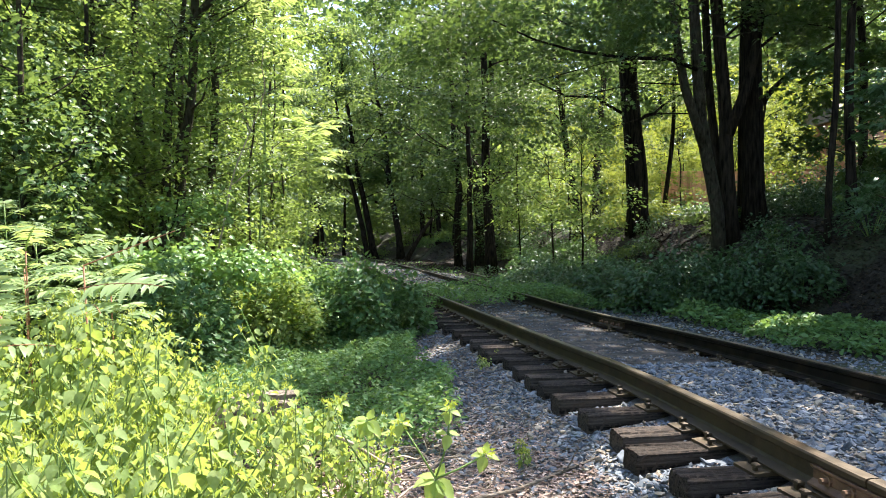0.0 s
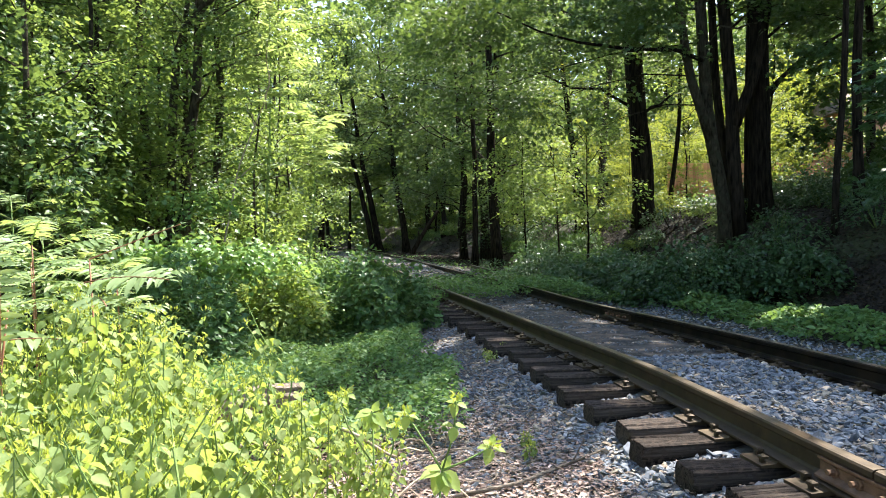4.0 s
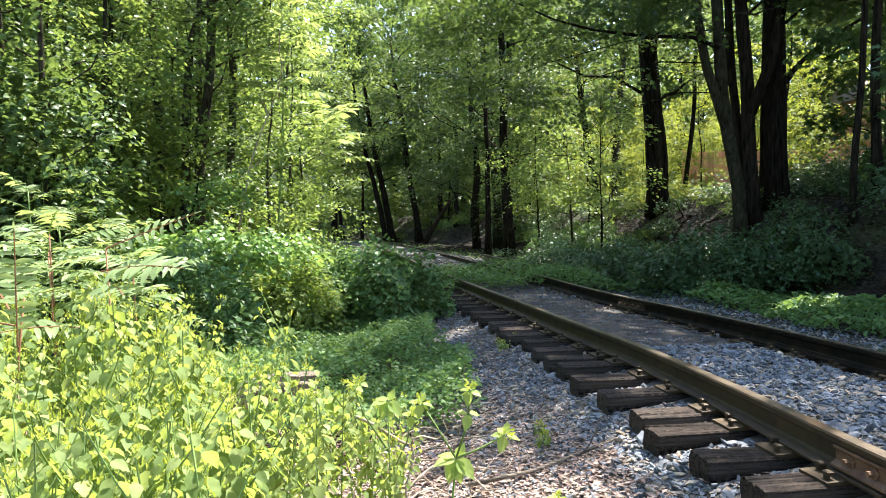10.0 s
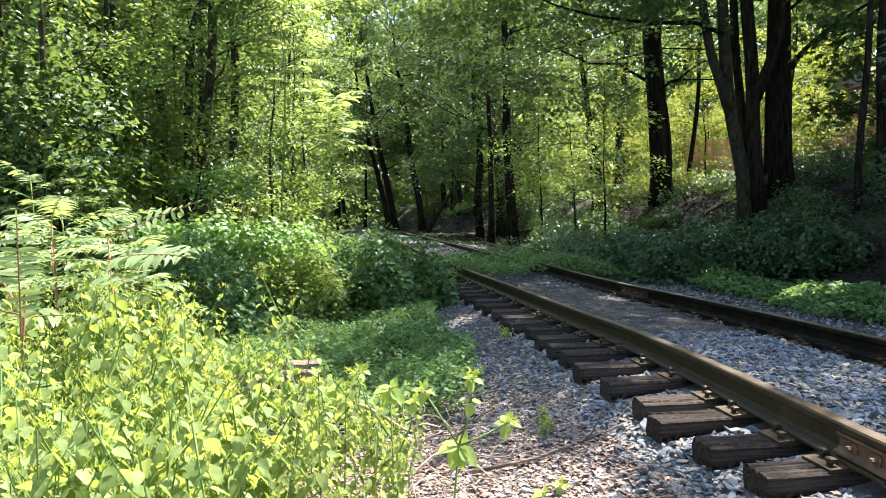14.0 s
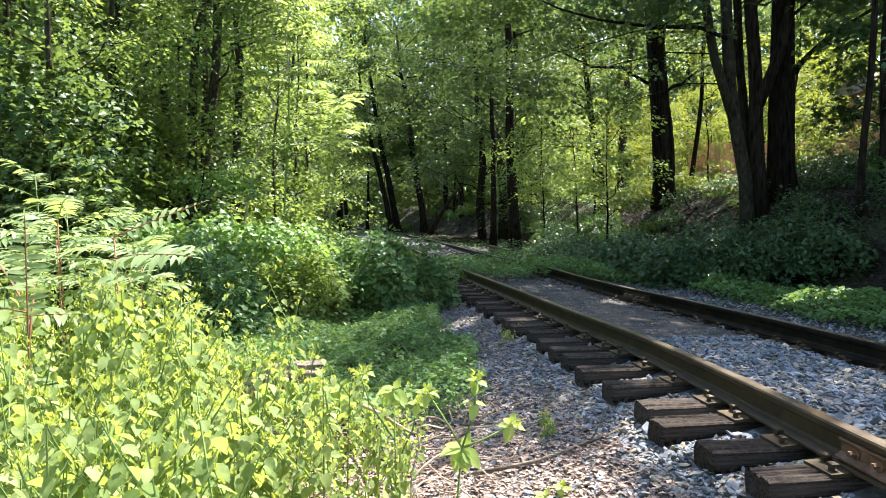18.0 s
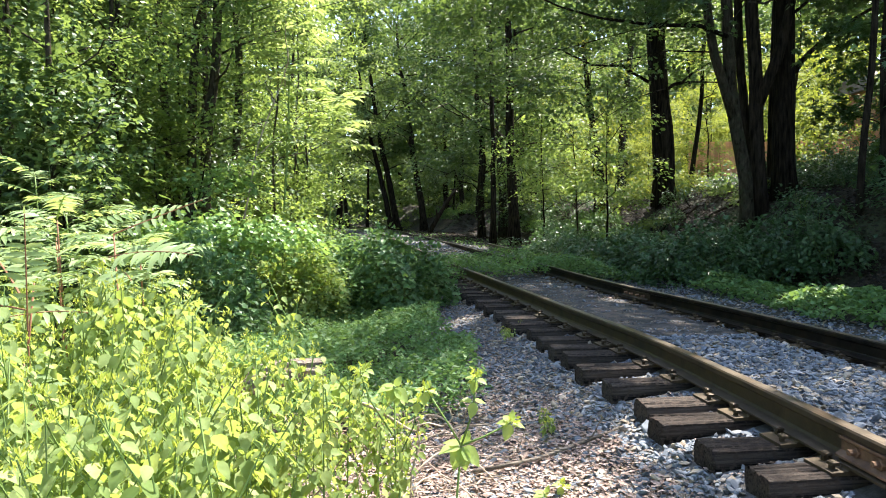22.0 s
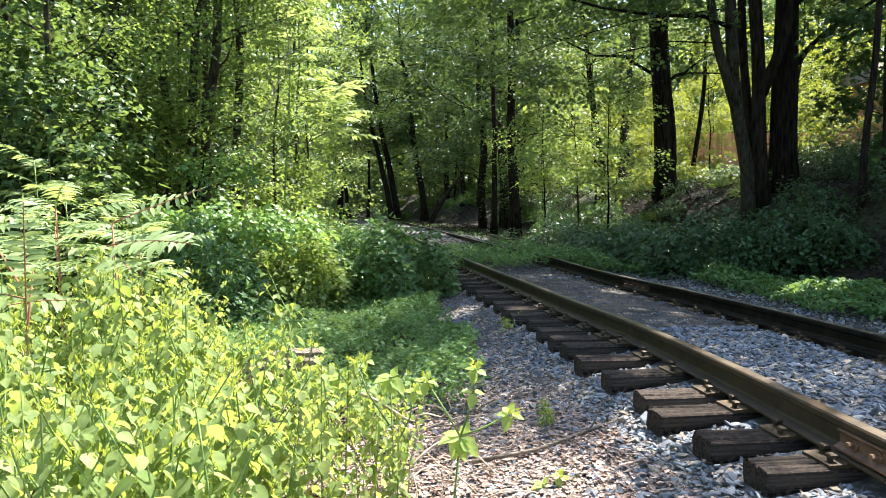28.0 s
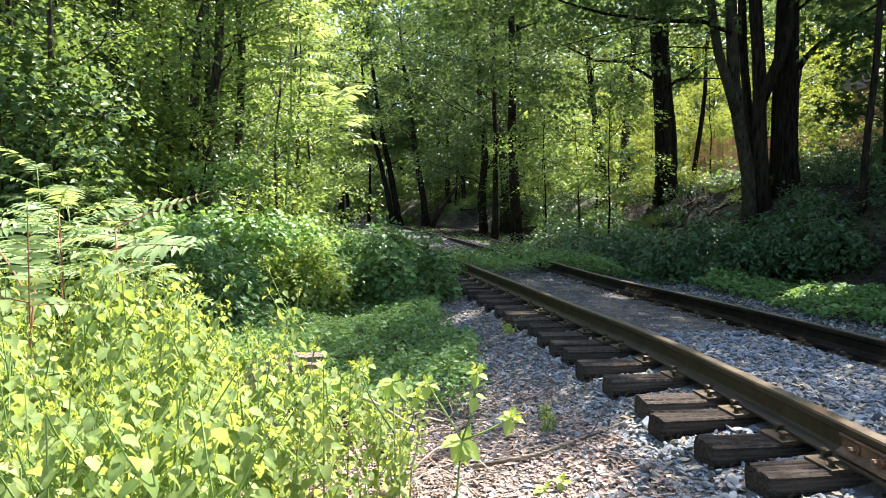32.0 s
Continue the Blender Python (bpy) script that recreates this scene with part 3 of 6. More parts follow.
fields = [stone_field(3500, (-8, 1.6), (-1.2, 2.4), 0.035, 0.07), stone_field(14000, (1.6, 6.6), (-1.35, 0.1), 0.02, 0.046), stone_field(10500, (1.6, 6.2), (0.05, 1.5), 0.022, 0.046), stone_field(3800, (6.6, 11), (-1.3, 0), 0.022, 0.045), stone_field(420, (6.4, 11), (0.05, 1.5), 0.018, 0.04),
          stone_field(7000, (3, 13), (1.55, 3.5), 0.022, 0.046), stone_field(3500, (3.0, 7), (-1.9, -1.2), 0.02, 0.045), stone_field(3000, (10, 26), (-0.8, 2.3), 0.04, 0.07), stone_field(5200, (5.4, 12), (0.1, 1.45), 0.008, 0.02), stone_field(4000, (2.2, 6), (-1.7, 0.05), 0.012, 0.024)]
place = np.concatenate([f[0] for f in fields])
size = np.concatenate([f[1] for f in fields])
order = np.argsort(np.hypot(place[:, 0] - 0.8, place[:, 1] - 3.4))
place, size = place[order], size[order]
single = 300
for k in range(single):
    v, f = STONES[k % 14][:2]
    if k < 14:
        STONES[k] = (*STONES[k], mesh_of("stone", v, f, STONE))
    turn = random_turns(1)[0]
    m = Matrix.Translation(place[k]) @ Matrix(turn.tolist()).to_4x4() @ Matrix.Scale(float(size[k]), 4)
    part("stone", STONES[k % 14][2], bed, at=m)
pieces = []
for k in range(14):
    sel = np.arange(single + k, len(place), 14)
    pieces.append(scatter(STONES[k][:2], random_turns(len(sel)), place[sel], size[sel]))
loose = part("loose_stones", mesh_of("loose_stones", *joined(pieces), STONE), bed)
tagged(loose, kind="stuff")


# ---- foliage tools ----
# gaps cut into the crowns to sunlight chosen spots: each spot and its reach
CUT_GAPS = np.array([(1.25, 3.85, -0.18, 0.4),
                 (1.5, 3.81, 0.0, 0.3),
                 (1.54, 2.66, -0.05, 0.2),
                 (0.5, 3.3, -0.36, 0.36),
                 (0.1, 3.2, -0.4, 0.6),
                 (-0.35, 3.1, -0.45, 0.85),
                 (-3.7, 6.5, 1.0, 0.9),
                 (2.08, 8.77, -0.18, 0.26),
                 (2.53, 7.66, -0.18, 0.14),
                 (0.06, 8.22, -0.42, 0.3),
                 (0.6, 7.15, -0.4, 0.15),
                 (4.72, 9.17, -0.2, 0.5),
                 (5.6, 8.5, -0.2, 0.28),
                 (0.39, 24.42, 0.0, 1.2),
                 (2.07, 18.37, 0.0, 1.0),
                 (0.07, 2.6, 0.12, 0.5),
                 (-2.1, 9.4, 0.6, 0.55),
                 (3.34, 22.0, 3.08, 0.95),
                 (1.91, 24.0, 3.76, 0.6),
                 (-3.11, 12.0, 0.74, 1.9),
                 (0.92, 38.0, 1.04, 1.8),
                 (4.58, 23.0, 3.73, 0.8),
                 (-3.15, 9.0, 0.9, 0.5),
                 (-2.75, 8.5, 0.95, 0.45),
                 (-3.0, 6.6, 1.25, 0.7),
                 (-2.4, 28.0, 1.1, 1.5),
                 (-3.9, 34.0, 2.0, 2.0),
                 (-1.1, 26.0, 1.9, 1.2),
                 (1.25, 4.75, -0.25, 0.22),
                 (-3.35, 8.0, 0.95, 0.45),
                 (-2.35, 8.8, 0.47, 0.35)])


def in_cut_gap(p):
    """Whether leaves at p stand in the sun's way to one of the gaps."""
    d = p[:, None] - CUT_GAPS[None, :, :3]
    w = np.array(sun_way)
    along = d @ w
    off = np.linalg.norm(d - along[..., None] * w, axis=-1)
    return ((along > 1.6) & (off < CUT_GAPS[:, 3] * rng.uniform(0.75, 1.2, (len(p), 1)))).any(1)


def spray_leaves(centres, per, radius, flat, leaf, template, droop=0.35, jitter=0.5, origin=None):
    """Flat layered sprays of leaves round each centre."""
    n = len(centres) * per
    c = np.repeat(centres, per, 0)
    a = rng.uniform(0, 2 * math.pi, n)
    r = np.repeat(np.broadcast_to(radius, (len(centres),)), per) * np.sqrt(rng.uniform(0.02, 1, n))
    out = np.stack([np.cos(a), np.sin(a), 0 * a], -1)
    p = c + out * r[:, None] + np.stack([0 * a, 0 * a, rng.normal(0, flat, n) - droop * r * r], -1)
    axis = out + rng.normal(0, 0.6, (n, 3)) * [1, 1, 0.4] - [0, 0, 0.35]
    tip = np.repeat(rng.normal(0, 0.38, (len(centres), 3)), per, 0)
    p[:, 2] -= (tip[:, 0] * out[:, 0] + tip[:, 1] * out[:, 1]) * r * 0.8
    normal = np.array([0, 0, 1.0]) + tip + rng.normal(0, jitter * 0.75, (n, 3))
    size = leaf * rng.uniform(0.6, 1.25, n)
    if origin is not None:
        ok = ~in_cut_gap(p + origin)
        axis, normal, p, size = axis[ok], normal[ok], p[ok], size[ok]
    return scatter(template, frames(axis, normal), p, size)


def grown_line(points, z0, height, k):
    """A trunk's line by height, through its (x, y, z) bends, straight on above the last."""
    p = np.array(points, float)
    up = p[-1] + (p[-1] - p[-2]) / (p[-1, 2] - p[-2, 2]) * 30
    p = np.concatenate([[[p[0, 0], p[0, 1], z0 - 0.1]], p, [up]])
    z = z0 + height * k
    soft = lambda c: np.mean([np.interp(z + d, p[:, 2], p[:, c]) for d in (-0.35, -0.15, 0, 0.15, 0.35)], 0)
    wob = 0.012 * np.sin(z * 2.1 + p[0, 0] * 7)
    return np.stack([soft(0) + wob, soft(1) + wob, z], -1)


def tree(name, x, y, height, radius, label, lean=(0, 0), crown=(3, 12, 3.2), sprays=90, per=45, leaf=0.1, leaves=None, bark=None, template=KITE, spray=0.6, limbs=12, seed=0, shift=(0, 0), base=None, group="", squash=1.0, path=None, stems=(), fine=1.0):
    """A tapered, slightly bent trunk, limbs that carry sprays, and the leaves."""
    global rng
    keep, rng = rng, np.random.default_rng(100 + seed)
    z0 = float(ground_z(np.array([x]), np.array([y]))[0]) - 0.12 if base is None else base
    if path is not None:
        x, y = path[0][0], y if path[0][1] is None else path[0][1]
        z0 = float(ground_z(np.array([x]), np.array([y]))[0]) - 0.12
    t = thing(name, pose(x, y, z0), label, "tree", group)
    k = np.linspace(0, 1, 14)
    bend = np.cumsum(rng.normal(0, 0.008, (14, 2)), 0) * height
    bend -= bend[0]
    trunk = np.stack([lean[0] * height * k + bend[:, 0] * 0.5, lean[1] * height * k + bend[:, 1] * 0.5, height * k], -1)
    rr = radius * (1 - 0.75 * k) * (1 + 0.45 * np.exp(-k * height / 0.35))
    if path is not None:
        k = np.linspace(0, 1, 22)
        trunk = grown_line(path, z0, height, k) - [x, y, z0]
        rr = radius * (1.04 - 0.6 * k) * (1 + 0.3 * np.exp(-k * height / 0.3))
    part("trunk", mesh_of("trunk", *tube(trunk, rr, 14, 0.035), bark or BARK, smooth=True), t)
    for points, r0, r1, note in stems:
        pts = grown_line(points, points[0][2], points[-1][2] - points[0][2], np.linspace(0, 1, 12)) - [x, y, z0]
        part("trunk", mesh_of("trunk", *tube(pts, np.linspace(r0, r1, 12), 11, 0.04), bark or BARK, smooth=True), t, note)
    lo, hi, wide = crown
    sprays, per, leaf = int(sprays * 0.55), int(per * 1.75 * fine**-1.7), leaf * fine
    boughs = max(3, min(limbs, sprays // 4))
    zb = (np.arange(boughs) + rng.uniform(0.1, 0.9, boughs)) / boughs
    prof = np.sin(math.pi * np.clip(0.12 + 0.86 * zb, 0, 1)) ** 0.6
    ab = np.arange(boughs) * 2.4 + rng.uniform(-0.6, 0.6, boughs)
    reach = wide * prof * rng.uniform(0.7, 1.12, boughs)
    own = np.arange(sprays) % boughs
    q = np.sqrt(rng.uniform(0.04, 1, sprays))
    q[:boughs] = 1.0
    zz = lo + (hi - lo) * np.clip(zb[own] + rng.normal(0, 0.1 / boughs**0.5, sprays), 0, 1)
    r, a, z = reach[own] * q, ab[own] + rng.normal(0, 0.42, sprays), zb[own]
    zz = zz + reach[own] * (0.12 - 0.28 * q * q)
    tx, ty = np.interp(zz, trunk[:, 2], trunk[:, 0]), np.interp(zz, trunk[:, 2], trunk[:, 1])
    cen = np.stack([tx + r * np.cos(a) + shift[0] * z, ty + squash * r * np.sin(a) + shift[1] * z, np.maximum(zz, 0.1)], -1)
    tubes = []
    for i in range(boughs):
        e = cen[i]
        b = max(0.12 * height, e[2] - 0.3 * r[i] - 0.2)
        s0 = np.array([np.interp(b, trunk[:, 2], trunk[:, 0]), np.interp(b, trunk[:, 2], trunk[:, 1]), min(b, height * 0.95)])
        w = np.linspace(0, 1, 7)[:, None]
        pts = s0 + (e - s0) * w + np.array([0, 0, 1]) * (0.3 * r[i] * w * (1 - w)) + np.concatenate([np.zeros((1, 3)), rng.normal(0, 0.045 * r[i], (5, 3)), np.zeros((1, 3))])
        tubes.append(tube(pts, max(0.009, radius * 0.17) * (1 - 0.8 * w[:, 0]) + 0.004, 5))
    for pipe in tubes:
        part("limb", mesh_of("limb", *pipe, bark or BARK, smooth=True), t)
    v, f = spray_leaves(cen, per, spray * rng.uniform(0.55, 1.35, sprays), 0.04 + 0.09 * spray, leaf, template, origin=np.array([x, y, z0]) if base is None else None)
    part("crown", mesh_of("crown", v, f, leaves or LEAF_TREE), t)
    rng = keep
    return t


def bush(name, x, y, rx, ry, h, label, n=2600, leaf=0.08, leaves=None, template=OVATE, seed=0, group="", base=None):
    """Stems fanning from the ground and a ragged mound of leaves."""
    global rng
    keep, rng = rng, np.random.default_rng(500 + seed)
    z0 = float(ground_z(np.array([x]), np.array([y]))[0]) if base is None else base
    t = thing(name, pose(x, y, z0), label, "bush", group)
    stems = []
    for _ in range(14):
        a, q = rng.uniform(0, 2 * math.pi), np.linspace(0, 1, 5)[:, None]
        rr = rng.uniform(0.3, 0.95)
        e = np.array([rx * rr * math.cos(a), ry * rr * math.sin(a), h * rng.uniform(0.7, 1.05) * (1 - 0.35 * rr)])
        stems.append(tube(np.array([0.15 * e[0], 0.15 * e[1], -0.05]) * (1 - q) + e * q + np.array([0, 0, 0.2 * h]) * q * (1 - q), 0.009 * (1 - 0.6 * q[:, 0]), 4))
    for pipe in stems:
        part("stem", mesh_of("stem", *pipe, STEM), t)
    d = unit(rng.normal(0, 1, (n, 3)))
    d[:, 2] = np.abs(d[:, 2])
    lump = 1 + 0.16 * np.sin(5 * d[:, 0] + 3 * d[:, 2] + seed) + 0.14 * np.sin(7 * d[:, 1] + 4 * d[:, 0] + 1) + rng.normal(0, 0.06, n)
    p = d * np.array([rx, ry, h]) * (lump * rng.uniform(0.45, 1, n) ** 0.35)[:, None]
    axis = d * [1, 1, 0.25] + rng.normal(0, 0.5, (n, 3)) - [0, 0, 0.35]
    normal = d * 0.7 + [0, 0, 0.8] + rng.normal(0, 0.35, (n, 3))
    v, f = scatter(template, frames(axis, normal), p, leaf * rng.uniform(0.6, 1.3, n))
    part("leaves", mesh_of("leaves", v, f, leaves or LEAF_BUSH), t)
    rng = keep
    return t


def carpet(name, label, xy, h_lo, h_hi, leaf, leaves, template=KITE, kind="stuff", lift=None):
    """Low plants that nobody could count: leaves over the ground."""
    n = len(xy)
    z = ground_z(xy[:, 0], xy[:, 1])
    top = rng.uniform(0.15, 1, n) ** 0.6
    height = h_lo + (h_hi - h_lo) * (0.5 + 0.5 * np.clip(lumps(xy[:, 0] * 1.9 + 1, xy[:, 1] * 1.7), -1, 1))
    if lift is not None:
        height = height * lift
    p = np.stack([xy[:, 0], xy[:, 1], z + top * height], -1)
    a = rng.uniform(0, 2 * math.pi, n)
    axis = np.stack([np.cos(a), np.sin(a), rng.normal(-0.1, 0.4, n)], -1)
    normal = np.array([0, 0, 1.0]) + rng.normal(0, 0.45, (n, 3))
    v, f = scatter(template, frames(axis, normal), p, leaf * rng.uniform(0.5, 1.4, n))
    ob = part(name, mesh_of(name, v, f, leaves))
    return tagged(ob, label, "plants", kind=kind)


# ---- the trees on the bank ----
tree("bank_tree", 6.03, 14.5, 13, 0.138, "tall maple with smooth grey forked trunk leaning over the bank", (0, 0), (5.2, 14, 3.2), 190, 40, 0.115, LEAF_TREE, BARK_PALE, LOBED, 0.7, 14, 1, (-0.6, -1.5), group="maples on the bank",
     path=[(6.03, 14.5, 1.3), (5.92, 14.5, 2.05), (5.76, 14.5, 2.74), (5.65, 14.5, 3.54), (5.58, 14.5, 4.33), (5.53, 14.5, 5.23)],
     stems=[([(5.72, 14.46, 2.9), (5.66, 14.42, 3.07), (5.45, 14.4, 3.53), (5.28, 14.4, 4.09), (5.16, 14.4, 4.66), (5.08, 14.4, 5.22), (4.4, 14.3, 9.5)], 0.1, 0.05, "dark forked second stem")])
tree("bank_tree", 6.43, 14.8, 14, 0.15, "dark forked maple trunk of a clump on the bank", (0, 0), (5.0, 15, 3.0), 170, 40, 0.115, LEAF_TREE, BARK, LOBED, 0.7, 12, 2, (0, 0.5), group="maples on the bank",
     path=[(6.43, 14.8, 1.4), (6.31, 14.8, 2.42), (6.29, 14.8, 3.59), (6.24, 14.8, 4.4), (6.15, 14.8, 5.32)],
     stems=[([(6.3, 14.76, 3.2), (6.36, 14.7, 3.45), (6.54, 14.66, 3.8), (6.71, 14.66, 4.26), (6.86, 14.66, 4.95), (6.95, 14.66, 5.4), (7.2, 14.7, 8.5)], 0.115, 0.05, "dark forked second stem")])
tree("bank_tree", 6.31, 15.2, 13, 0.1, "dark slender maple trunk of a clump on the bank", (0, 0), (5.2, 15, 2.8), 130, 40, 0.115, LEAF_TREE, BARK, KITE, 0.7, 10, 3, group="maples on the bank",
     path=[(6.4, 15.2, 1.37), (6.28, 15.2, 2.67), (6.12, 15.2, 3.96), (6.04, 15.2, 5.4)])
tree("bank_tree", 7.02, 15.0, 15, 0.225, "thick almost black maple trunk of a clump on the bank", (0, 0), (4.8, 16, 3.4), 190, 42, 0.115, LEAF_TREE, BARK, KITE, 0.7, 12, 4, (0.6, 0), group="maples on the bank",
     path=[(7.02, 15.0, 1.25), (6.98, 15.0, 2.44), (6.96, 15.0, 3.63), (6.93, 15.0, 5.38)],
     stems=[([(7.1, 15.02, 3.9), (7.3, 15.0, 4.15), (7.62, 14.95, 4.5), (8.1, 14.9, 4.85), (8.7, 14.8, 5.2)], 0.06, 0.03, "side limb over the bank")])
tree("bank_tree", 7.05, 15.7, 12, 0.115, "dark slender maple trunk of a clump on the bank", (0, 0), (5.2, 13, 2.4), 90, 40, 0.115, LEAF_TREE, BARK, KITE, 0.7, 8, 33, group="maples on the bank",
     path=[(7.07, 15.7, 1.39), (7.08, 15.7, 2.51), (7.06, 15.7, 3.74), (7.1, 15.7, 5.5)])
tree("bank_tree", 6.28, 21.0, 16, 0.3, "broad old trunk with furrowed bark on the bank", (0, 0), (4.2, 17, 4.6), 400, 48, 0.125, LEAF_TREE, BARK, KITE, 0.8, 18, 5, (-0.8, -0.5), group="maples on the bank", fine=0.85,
     path=[(6.28, 21.0, 2.03), (6.19, 21.0, 3.07), (6.08, 21.0, 4.73), (5.98, 21.0, 5.88), (5.86, 21.0, 7.19)],
     stems=[([(6.4, 20.9, 1.4), (6.42, 20.85, 2.4), (6.36, 20.85, 3.6), (6.24, 20.85, 4.6)], 0.16, 0.06, "furrowed second stem")])
tree("bank_tree", 6.89, 12.0, 11, 0.058, "slender dark maple at the bank top", (0.02, 0), (7.2, 12, 2.0), 36, 42, 0.125, LEAF_TREE, BARK, LOBED, 0.6, 12, 6, (2.2, 0.6), group="maples on the bank",
     path=[(6.89, 12.0, 1.6), (6.92, 12.0, 2.23), (6.99, 12.0, 2.79), (7.04, 12.0, 3.55), (7.05, 12.0, 4.48)])
tree("bank_tree", 7.6, 12.5, 12, 0.085, "slender dark maple at the bank top", (0.0, 0), (8.2, 12.5, 2.2), 36, 42, 0.13, LEAF_TREE, BARK, LOBED, 0.6, 12, 7, (2.2, 1.0), group="maples on the bank",
     path=[(7.62, 12.5, 1.69), (7.57, 12.5, 2.68), (7.55, 12.5, 3.66), (7.58, 12.5, 4.63)])
tree("young_tree", 7.75, 23.0, 8, 0.08, "thin crooked young tree on the sunny bank", (0.06, 0), (3.6, 9, 2.0), 90, 40, 0.11, LEAF_BRIGHT, BARK, KITE, 0.6, 8, 8, path=[(7.72, 23.0, 2.0), (7.85, 23.0, 2.91), (7.95, 23.0, 3.64), (8.04, 23.0, 4.73), (8.05, 23.0, 5.81), (8.11, 23.0, 6.71)])
tree("young_tree", 6.67, 28.0, 10, 0.15, "pale young tree behind the bank", (0.05, 0), (4.4, 11, 2.6), 110, 42, 0.13, LEAF_FAR, BARK_PALE, KITE, 0.7, 8, 9, fine=0.8, path=[(6.65, 28.0, 2.3), (6.7, 28.0, 4.02), (6.81, 28.0, 5.57), (6.97, 28.0, 7.11), (7.09, 28.0, 8.2)])
tree("young_tree", 5.24, 25.0, 9, 0.12, "dark leaning young tree on the bank", (-0.09, 0), (3.2, 9, 1.8), 60, 42, 0.12, LEAF_BRIGHT, BARK, KITE, 0.7, 8, 10, fine=0.8, path=[(5.28, 25.0, 2.2), (5.11, 25.0, 3.09), (4.94, 25.0, 4.08), (4.83, 25.0, 4.87)])
tree("bank_tree", 6.0, 20.6, 14, 0.07, "slender dark maple overhanging the track", (-0.05, 0), (5.2, 15, 2.6), 200, 45, 0.12, LEAF_TREE, BARK, KITE, 0.8, 14, 11, (0, 0), group="maples on the bank")
tree("bank_tree", 2.25, 25.5, 15, 0.2, "dark maple overhanging the track", (-0.005, 0), (4.0, 16, 3.8), 420, 45, 0.13, LEAF_TREE, BARK, KITE, 0.9, 14, 12, (-0.4, 0), group="maples on the bank")
tree("bank_tree", 1.3, 31.0, 15, 0.16, "dark maple overhanging the track", (-0.05, 0), (1.6, 16, 4.0), 450, 45, 0.14, LEAF_TREE, BARK, KITE, 0.9, 14, 13, (-1.4, 0), group="maples on the bank")
# three maples added out of view, whose crowns shade the track and bank
tree("bank_tree", 8.6, 10.6, 13, 0.17, "unseen maple added so that its crown shades the track", (-0.12, 0), (6.3, 10.5, 3.4), 400, 42, 0.12, LEAF_TREE, BARK, KITE, 0.9, 28, 14, (-2.9, 0.2), squash=0.6, group="maples on the bank")
tree("bank_tree", 9.7, 12.2, 13, 0.15, "unseen tall maple added to shade the bank", (-0.03, 0), (6.4, 12, 2.9), 330, 42, 0.12, LEAF_TREE, BARK, KITE, 0.9, 20, 21, (-0.6, 0), group="maples on the bank")
tree("bank_tree", 8.9, 8.2, 13, 0.17, "unseen maple added so that its crown shades the track", (-0.05, 0), (6.3, 10.5, 2.5), 290, 40, 0.12, LEAF_TREE, BARK, KITE, 0.9, 24, 15, (-3.3, 0.5), squash=0.75, group="maples on the bank")
tree("bank_tree", 9.8, 15.5, 12, 0.1, "slender dark maple at the bank top", (0.0, 0), (3.4, 10, 2.6), 130, 45, 0.12, LEAF_TREE, BARK, LOBED, 0.7, 12, 17, group="maples on the bank")
# four more beside the view, added to keep light off the bank
for i, (x, y) in enumerate(((12.6, 14.2), (11.8, 17.2), (13.8, 20.4), (14.2, 16.0))):
    tree("bank_tree", x, y, 15, 0.16, "unseen tall maple added to shade the bank", (0, 0), (6.6 + 0.25 * (y - 12), 17, 3.6), 260, 40, 0.15, LEAF_TREE, BARK, KITE, 1.0, 12, 180 + i, group="maples on the bank")
tree("bank_tree", 1.55, 27.0, 13, 0.12, "dark maple overhanging the track", (-0.01, 0), (5.4, 14, 2.8), 200, 45, 0.125, LEAF_TREE, BARK, KITE, 0.8, 12, 18, (-0.6, 0), group="maples on the bank")
limb_tree = [o for o in scene.objects if o.name == "bank_tree"][0]
lx, ly, lz = limb_tree.location
q_ = np.array([(5.56, 14.45, 4.5), (4.86, 14.0, 4.6), (3.87, 14.0, 4.63), (2.87, 14.0, 4.76), (2.09, 14.0, 4.98), (1.2, 13.9, 5.35)]) - [lx, ly, lz]
part("limb", mesh_of("limb", *tube(q_, np.linspace(0.048, 0.014, 6), 7), BARK, smooth=True), limb_tree, "long limb reaching over the track")
hang = np.stack([rng.uniform(-0.4, 4.6, 105), rng.uniform(12.8, 16.5, 105), np.zeros(105)], -1)
hang[:, 2] = 0.9 + 0.29 * hang[:, 1] + rng.uniform(-0.2, 0.9, 105)
for bough in ([(5.6, 14.5, 4.2), (4.6, 15.2, 4.4), (3.6, 15.9, 4.3), (2.7, 16.4, 4.0)], [(5.55, 14.5, 4.9), (4.0, 15.8, 5.0), (2.4, 17.0, 4.8), (1.0, 17.8, 4.4)], [(5.65, 14.5, 3.6), (5.1, 15.5, 3.8), (4.4, 16.8, 3.7), (3.9, 17.8, 3.4)]):
    part("limb", mesh_of("limb", *tube(np.array(bough) - [lx, ly, lz], np.linspace(0.018, 0.006, 4), 6), BARK, smooth=True), limb_tree)
low_y, low_way = rng.uniform(15, 18.5, 62), rng.uniform(0.0, 0.27, 62)
low_hang = np.stack([low_way * low_y, low_y, 0.88 + low_y * rng.uniform(0.14 + 0.2 * np.abs(low_way - 0.13), 0.29, 62)], -1)
hang = np.concatenate([hang, low_hang])
part("limb_leaves", mesh_of("limb_leaves", *spray_leaves(hang - [lx, ly, lz], 62, 0.55, 0.05, 0.105, LOBED), LEAF_TREE), limb_tree)
